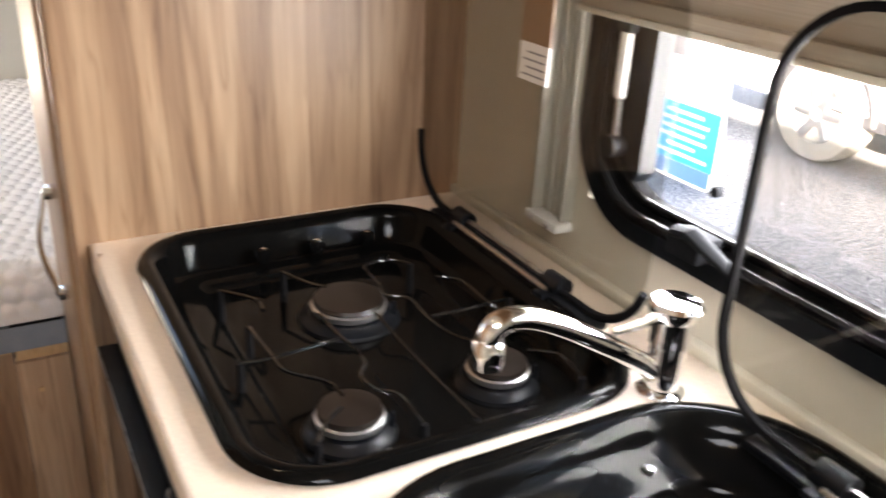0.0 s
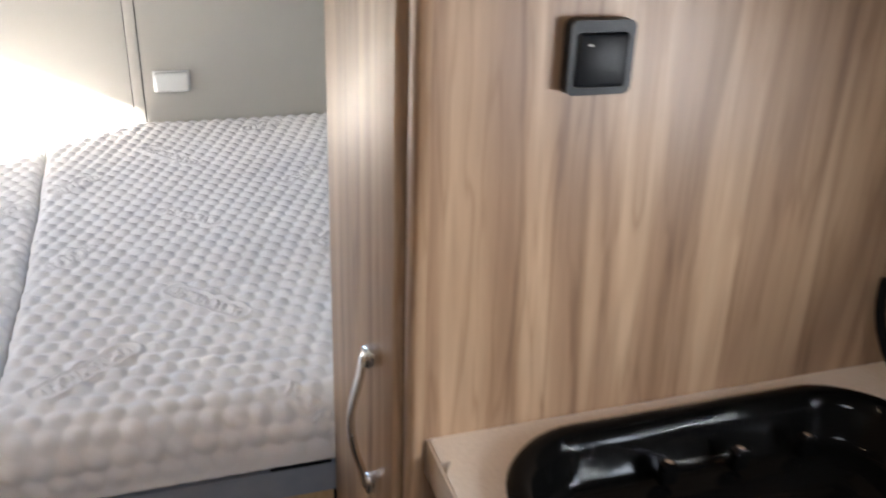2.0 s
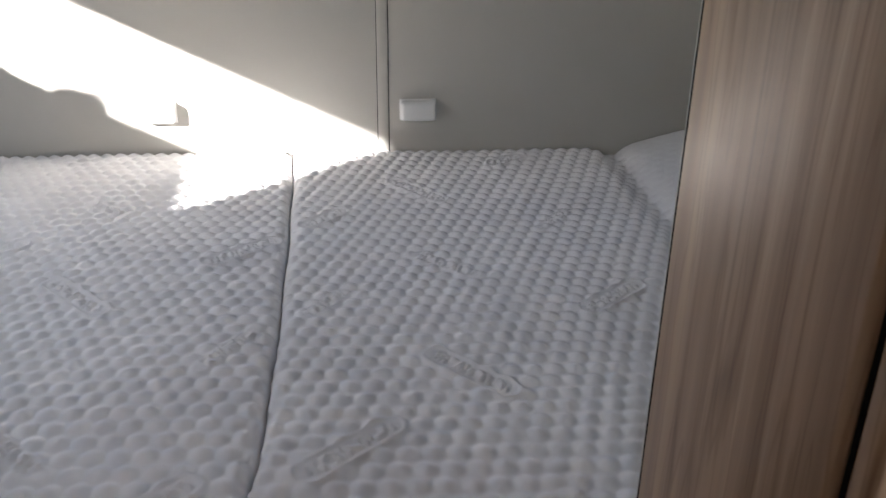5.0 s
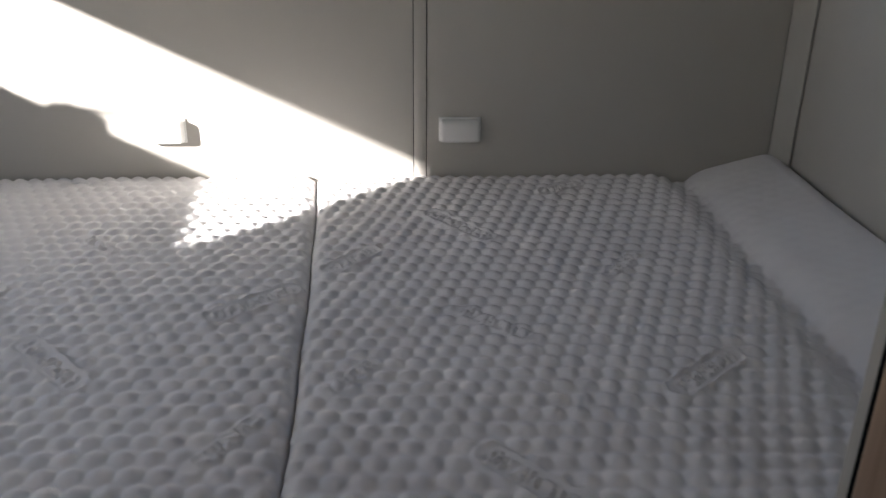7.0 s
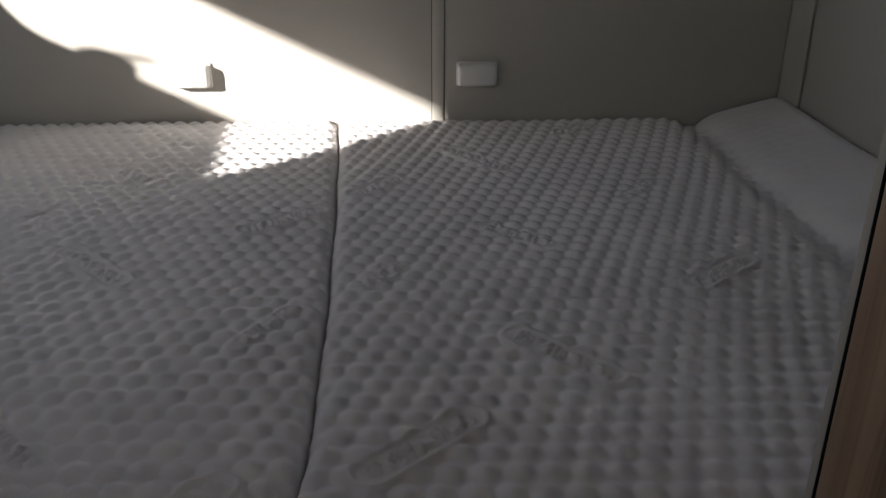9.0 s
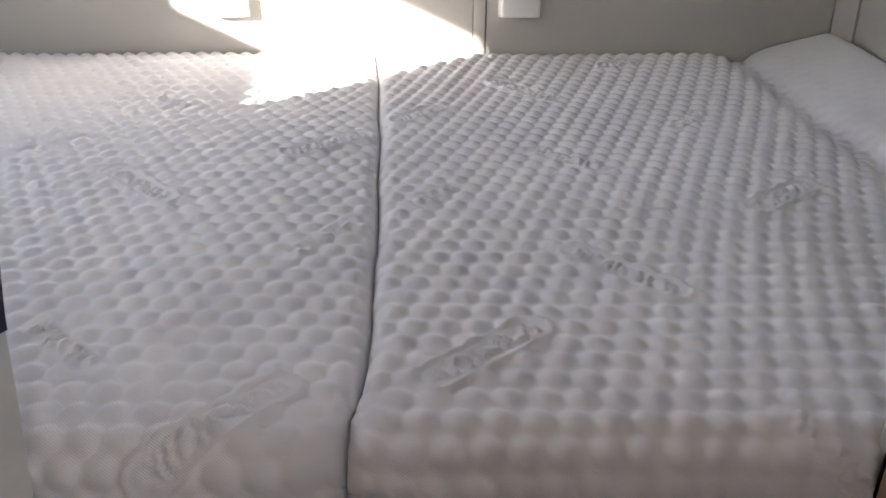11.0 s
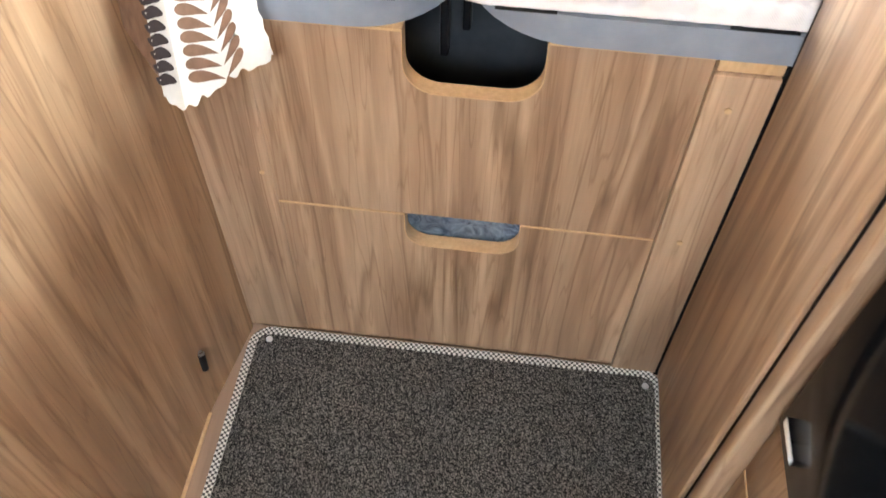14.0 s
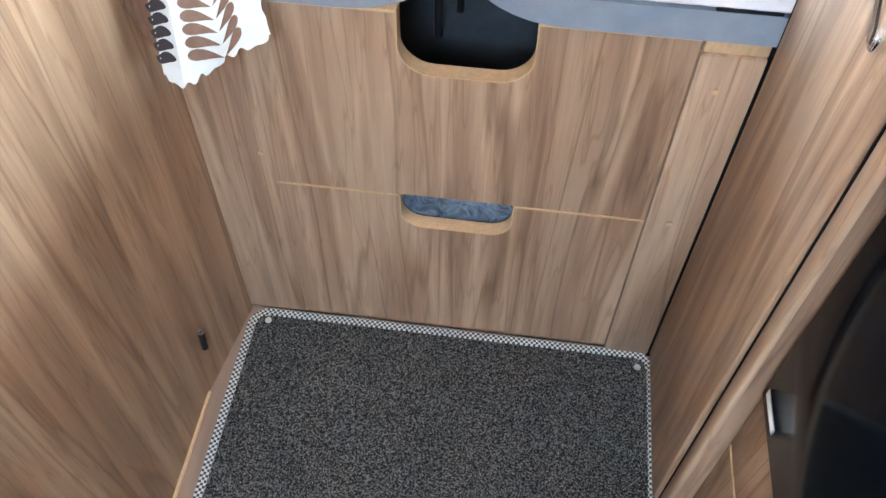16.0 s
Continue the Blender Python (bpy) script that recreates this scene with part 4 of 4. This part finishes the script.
def sheet(u0, u1, nu, z0, z1, nz, out=0.0, thick=0.0012, ragged=0.0, lean=0.0):
    front, back = [], []
    bm = bmesh.new()
    grids = []
    for o in (out, out - thick):
        g = []
        for j in range(nz + 1):
            row = []
            for i in range(nu + 1):
                u = u0 + (u1 - u0) * i / nu
                base_z = z0 + ragged * (0.5 + 0.5 * math.sin(u * 40)) * (0.3 + 0.7 * (math.sin(u * 13) > 0))
                z = base_z + (z1 - base_z) * j / nz + lean * (u - 0.5)
                uu = u + (0.012 * math.sin(z * 420) if ragged and i == nu and z < 0.78 else 0)
                row.append(bm.verts.new(curtain_at(uu, z, o)))
            g.append(row)
        grids.append(g)
    for g in grids:
        for j in range(nz):
            for i in range(nu):
                bm.faces.new((g[j][i], g[j][i + 1], g[j + 1][i + 1], g[j + 1][i]))
    a, b = grids
    for j in range(nz):
        for i in (0, nu):
            bm.faces.new((a[j][i], a[j + 1][i], b[j + 1][i], b[j][i]))
    for i in range(nu):
        for j in (0, nz):
            bm.faces.new((a[j][i], a[j][i + 1], b[j][i + 1], b[j][i]))
    bmesh.ops.recalc_face_normals(bm, faces=bm.faces[:])
    return bm


curtain = thing("curtain", (-0.56, -0.1, 0.64), "cream curtain with brown leaf print, tied with a dark strap", "curtain")
cloth = part("cloth", sheet(-0.3, 1.0, 60, 0.638, 1.90, 150, ragged=0.006), CLOTH, curtain, smooth=60)


def leaf(u, z, along, across, bm, point=0.15):
    """A printed leaf, narrow at its foot and round at its tip, laid on the cloth; along and across in metres."""
    face = 0.108 if u > 0 else 0.066
    ring = []
    for k in range(18):
        t = 2 * math.pi * k / 18
        l = 0.5 + 0.5 * math.cos(t)
        w = 0.5 * math.sin(t) * (point + (1 - point) * l) / (0.69 + 0.36 * point) + 0.16 * math.sin(math.pi * l)
        ring.append((u + (along[0] * l + across[0] * w) / face, z + along[1] * l + across[1] * w))
    cx, cz = sum(p[0] for p in ring) / 18, sum(p[1] for p in ring) / 18
    if min(p[1] for p in ring) < 0.643:
        return
    mid = bm.verts.new(curtain_at(cx, cz, 0.0022))
    outer = [bm.verts.new(curtain_at(p, q, 0.0014)) for p, q in ring]
    for k in range(18):
        bm.faces.new((mid, outer[k], outer[(k + 1) % 18]))


def leaf_column(u, z0, z1, mat, rows, point=0.15):
    """A stem of leaves; each row gives a leaf's foot beside the stem, and its length and width along the cloth."""
    bm = bmesh.new()
    z = z0
    while z < z1:
        if not 0.828 < z < 0.902:
            for foot, along, across in rows:
                leaf(u + foot, z, along, across, bm, point)
        z += 0.0120
    return part("leaf_print", bm, mat, cloth, smooth=60)


PAIR = ((-0.010, (-0.043, 0.024), (0.0033, 0.0108)), (0.010, (0.0225, 0.0190), (0.0088, -0.0058)))
leaf_column(0.49, 0.620, 0.835, PRINT, PAIR)
leaf_column(0.46, 0.895, 1.85, PRINT, PAIR)
leaf_column(-0.015, 0.655, 0.85, PRINT_D, ((0.0, (-0.0215, -0.0105), (0.003, 0.0138)),), 0.7)
# Added back fold; its even brown holds both the print and its shade.
part("cloth_back", sheet(-0.90, -0.29, 18, 0.66, 1.90, 60), PRINT, curtain, "back fold in one brown for leaf print and shade", smooth=60)
strap = part("strap", sheet(-0.3, 0.965, 40, 0.840, 0.894, 8, out=0.005, thick=0.003, lean=-0.010), STRAP, curtain, "dark blue woven strap", smooth=60)

# ---- kitchen window ----
win = thing("window_1", (0.49, -0.83, 1.1), "hinged acrylic side window in a black rubber frame", "window", kind="structure")
WO = (-1.24, -0.513, 0.977, 1.42, 0.095)


def ring_part(name, outer, inner, x0, x1, mat, parent):
    """A rounded ring between two insets of the window's outline."""
    return part(name, prism(rounded(*inset(WO, outer), seg=12), "x", x0, x1, hole=rounded(*inset(WO, inner), seg=12)), mat, parent)


frame_1 = ring_part("frame", 0.0, 0.018, WALL_X - 0.010, WALL_X + 0.010, BLACK, win)
line = [(WALL_X - 0.004, u, v) for u, v in rounded(*inset(WO, 0.021), seg=12)]
part("rubber_bead", tube(line + line[:1], 0.0062, 10), ENAMEL, frame_1, "shiny black rubber bead")
ring_part("seal", 0.012, 0.030, WALL_X + 0.0102, WALL_X + 0.034, RUBBER, win)
line = [(WALL_X + 0.012, u, v) for u, v in rounded(*inset(WO, 0.031), seg=12)]
part("rubber_bead", tube(line + line[:1], 0.0050, 10), ENAMEL, frame_1, "shiny black rubber bead")
pane = part("pane", prism(rounded(*inset(WO, 0.010), seg=12), "x", WALL_X + 0.036, WALL_X + 0.040), PANE, win)
pane.visible_shadow = False
# Black plate for the hinge zone, added for the dark wall shadow there too.
part("hinge_shade_plate", prism([(-0.580, 1.03), (-0.572, 1.02), (-0.540, 1.02), (-0.532, 1.06), (-0.532, 1.39), (-0.580, 1.39)], "x", WALL_X + 0.013, WALL_X + 0.033), BLACK, win)
part("grommet", tube([(WALL_X + 0.034, -0.655, 1.036), (WALL_X + 0.0415, -0.655, 1.036)], 0.005, 14), RUBBER, pane)
lt = part("window_catch", box(WALL_X - 0.022, WALL_X + 0.006, -0.700, -0.662, 0.992, 1.014, 0.003), RUBBER, win)
part("catch_lever", tube([(WALL_X - 0.014, -0.668, 1.012), (WALL_X - 0.026, -0.695, 1.021), (WALL_X - 0.028, -0.745, 1.006)], [0.010, 0.010, 0.006], 10, flat=(0, 0, 1, 0.6)), RUBBER, lt)
st = part("window_stay", box(WALL_X - 0.002, WALL_X + 0.006, -0.557, -0.546, 1.098, 1.160, 0.002), WHITE, win)
part("stay_rod", tube([(WALL_X + 0.002, -0.552, 1.098), (WALL_X + 0.002, -0.553, 1.045)], 0.0032, 10), STEEL, st)
part("stay_knob", tube([(WALL_X - 0.006, -0.552, 1.052), (WALL_X + 0.012, -0.552, 1.052)], 0.011, 14), BLACK, st)
part("stay_bracket", box(WALL_X - 0.003, WALL_X + 0.008, -0.560, -0.543, 1.158, 1.176, 0.002), BLACK, st)
blind = thing("window_blind", (0.45, -0.83, 1.17), "beige window blind in a cream cassette", "blind")
BLINDC, _n, _b = material("beige_blind", (0.47, 0.42, 0.34), 0.75)
link(BLINDC, ramp(BLINDC, noise_tex(BLINDC, coords(BLINDC, (1, 0.1, 8)), 40), [(0.3, (0.43, 0.38, 0.30)), (0.7, (0.51, 0.46, 0.38))]), _b.inputs["Base Color"])
part("screen", box(WALL_X - 0.016, WALL_X - 0.012, -1.24, -0.512, 1.186, 1.42), BLINDC, blind)
part("pull_bar", box(WALL_X - 0.026, WALL_X - 0.006, -1.24, -0.512, 1.172, 1.192, 0.004), BLINDC, blind)
part("pull_bar_lip", box(WALL_X - 0.029, WALL_X - 0.0262, -1.24, -0.512, 1.173, 1.179, 0.001), WALL, blind)
rail = part("side_rail", box(WALL_X - 0.006, WALL_X, -0.508, -0.456, 0.957, 1.46, 0.001), ALU, blind)
for y0, y1, d in ((-0.5085, -0.503, 0.016), (-0.492, -0.488, 0.011), (-0.478, -0.474, 0.011), (-0.463, -0.4555, 0.020)):
    part("rail_rib", box(WALL_X - d, WALL_X - 0.0055, y0, y1, 0.958, 1.46, 0.001), ALU, rail)
part("rail_foot", box(WALL_X - 0.024, WALL_X, -0.511, -0.453, 0.946, 0.9565, 0.003), WHITE, blind)
for y in (-0.497, -0.467):
    part("screw", tube([(WALL_X - 0.0255, y, 0.951), (WALL_X - 0.0238, y, 0.951)], 0.003, 12), STEEL, blind)

# pavement sign standing in the yard
BLUE, _n, _b = material("blue_card", (0.02, 0.36, 0.72), 0.4)
BLUE_D, _n, _b = material("dark_blue_card", (0.10, 0.22, 0.42), 0.4)
SX, SY, SZ = 4.0, 2.787, -0.548
card = thing("yard_sign", (SX, SY, -0.55), "blue and white printed pavement sign standing in the yard", "sign")
body = part("board", prism(rounded(SY - 0.317, SY + 0.317, SZ, SZ + 0.81, 0.062), "x", SX, SX + 0.02), PAPER, card)
part("blue_field", box(SX - 0.005, SX - 0.0005, SY - 0.301, SY + 0.301, SZ + 0.131, SZ + 0.517), BLUE, body)
part("dark_field", box(SX - 0.005, SX - 0.0005, SY - 0.286, SY + 0.286, SZ + 0.023, SZ + 0.127), BLUE_D, body)
for k, w in enumerate((0.17, 0.224, 0.193, 0.224, 0.131, 0.247)):
    part("print_bar", box(SX - 0.008, SX - 0.0052, SY - w, SY + w, SZ + 0.452 - k * 0.056, SZ + 0.475 - k * 0.056), PAPER, body)
part("rear_leg", prism([(SX + 0.022, SZ + 0.76), (SX + 0.03, SZ + 0.76), (SX + 0.14, SZ), (SX + 0.12, SZ)], "y", SY - 0.28, SY + 0.28), PAPER, card)

# ---- bed window ----
win2 = thing("window_2", (LEFT_X, 0.54, 1.24), "black-framed side window above the bed", "window", kind="structure")
W2 = (0.07, 0.787, 1.137, 1.387, 0.085)
part("frame", prism(rounded(*inset(W2, -0.02)), "x", LEFT_X - 0.004, LEFT_X + 0.012, hole=rounded(*inset(W2, 0.015))), BLACK, win2)
p2 = part("pane", prism(rounded(*W2), "x", LEFT_X - 0.044, LEFT_X - 0.040), PANE, win2)
p2.visible_shadow = False
c2 = part("window_catch", box(LEFT_X - 0.02, LEFT_X + 0.02, 0.585, 0.640, 1.150, 1.175, 0.003), BLACK, win2)
part("window_stay", tube([(LEFT_X + 0.016, 0.63, 1.170), (LEFT_X + 0.018, 0.56, 1.194)], 0.004, 8), BLACK, c2)

# ---- ceiling lights ----
GLOW, _n, _b = material("warm_lamp_glass", (0.9, 0.85, 0.75), 0.3)
_b.inputs["Emission Color"].default_value, _b.inputs["Emission Strength"].default_value = (1.0, 0.80, 0.55, 1), 4.0
for x, y in ((-0.33, -0.55), (-0.33, -1.6)):
    dl = thing("ceiling_light", (x, y, CEIL_Z), "small round warm-white ceiling spotlight", "ceiling light", "ceiling spotlights")
    part("bezel", lathe([(0.040, CEIL_Z), (0.040, CEIL_Z - 0.006), (0.033, CEIL_Z - 0.010), (0.030, CEIL_Z - 0.006)], x, y), CHROME, dl)
    part("lens", lathe([(0.030, CEIL_Z - 0.004), (0.028, CEIL_Z - 0.007), (0.003, CEIL_Z - 0.008)], x, y), GLOW, dl)

# ---- outside ----
GROUND_Z = -0.55
GRAVEL, _n, _b = material("grey_gravel", (0.22, 0.21, 0.21), 0.9)
_c = coords(GRAVEL)
_f = noise_tex(GRAVEL, _c, 38, 4, 0.7)
link(GRAVEL, mix(GRAVEL, 0.6, ramp(GRAVEL, _f, [(0.35, (0.10, 0.095, 0.10)), (0.5, (0.24, 0.23, 0.23)), (0.65, (0.42, 0.40, 0.39))]), ramp(GRAVEL, noise_tex(GRAVEL, _c, 1.2), [(0.3, (0.7, 0.7, 0.7)), (0.7, (1.2, 1.2, 1.2))]), "MULTIPLY"), _b.inputs["Base Color"])
bump(GRAVEL, _b, _f, 0.8, 0.02)
single("ground", prism([(-400, -400), (400, -400), (400, 400), (-400, 400)], "z", GROUND_Z - 0.2, GROUND_Z), GRAVEL, "grey gravel yard", kind="structure")

PAINT, _n, _b = material("white_car_paint", (0.75, 0.76, 0.77), 0.2)
_b.inputs["Coat Weight"].default_value = 0.6
TYRE, _n, _b = material("pale_dusty_tyre", (0.30, 0.29, 0.27), 0.8)
SILL, _n, _b = material("dark_car_trim", (0.03, 0.03, 0.035), 0.5)
CARGLASS, _n, _b = material("car_glass", (0.02, 0.025, 0.03), 0.05)
CXX = 5.25


def car_section(y, x0, x1, zs):
    return [(x0, y, zs[0]), (x0 - 0.04, y, zs[1]), (x0 + 0.02, y, zs[2]), (x0 + 0.18, y, zs[3]), (x1 - 0.18, y, zs[3]), (x1 - 0.02, y, zs[2]), (x1 + 0.04, y, zs[1]), (x1, y, zs[0])]


car = thing("parked_car", (CXX + 0.9, 2.2, GROUND_Z), "white off-road car parked on the gravel", "car")
g = GROUND_Z
rows = [(4.25, 0.55, 0.75, 0.95, 1.0), (4.1, 0.40, 0.75, 1.05, 1.12), (3.2, 0.38, 0.80, 1.10, 1.18), (2.55, 0.38, 0.80, 1.12, 1.22), (0.2, 0.38, 0.80, 1.12, 1.22), (-0.3, 0.5, 0.80, 1.1, 1.2)]
part("body", loft([car_section(y, CXX + 0.08, CXX + 1.85, [g + a, g + b, g + c, g + d]) for y, a, b, c, d in rows]), PAINT, car)
rows = [(2.55, 1.15, 1.2, 1.24, 1.26), (1.95, 1.15, 1.2, 1.70, 1.78), (0.6, 1.15, 1.2, 1.74, 1.82), (-0.1, 1.15, 1.2, 1.30, 1.32)]
part("cabin", loft([car_section(y, CXX + 0.16, CXX + 1.76, [g + a, g + b, g + c, g + d]) for y, a, b, c, d in rows]), CARGLASS, car)
part("sill", box(CXX + 0.05, CXX + 0.12, 0.9, 2.75, g + 0.34, g + 0.42, 0.01), SILL, car)
part("bumper", box(CXX + 0.03, CXX + 1.9, 4.0, 4.32, g + 0.42, g + 0.66, 0.04, 3), SILL, car)
part("headlight", box(CXX + 0.05, CXX + 0.30, 4.02, 4.28, g + 0.78, g + 0.92, 0.03, 3), CHROME, car)


def wheel(x, y, r=0.36):
    def turned(profile, seg=32):
        return loft([[(x + d, y + rr * math.cos(2 * math.pi * k / seg), g + r + rr * math.sin(2 * math.pi * k / seg)) for k in range(seg)] for rr, d in profile])
    w = part("wheel", turned([(0.2, 0.24), (r * 0.96, 0.24), (r, 0.2), (r, 0.05), (r * 0.95, 0.0), (r * 0.62, 0.0), (r * 0.58, 0.03), (0.05, 0.06)]), TYRE, car)
    for k in range(6):
        a = 2 * math.pi * k / 6
        part("spoke", tube([(x + 0.02, y + 0.05 * math.cos(a), g + r + 0.05 * math.sin(a)), (x + 0.015, y + 0.21 * math.cos(a), g + r + 0.21 * math.sin(a))], [0.05, 0.035], 8, flat=(1, 0, 0, 0.5)), STEEL, w)
    part("arch", tube([(x + 0.06, y + (r + 0.07) * math.cos(radians(a)), g + r + (r + 0.07) * math.sin(radians(a))) for a in range(0, 181, 12)], 0.05, 8), SILL, w)


wheel(CXX + 0.02, 2.76)
wheel(CXX + 0.02, 0.35)

copy_thing(car, pose(CXX + 4.6, 6.4, GROUND_Z, 0, 0, 12))
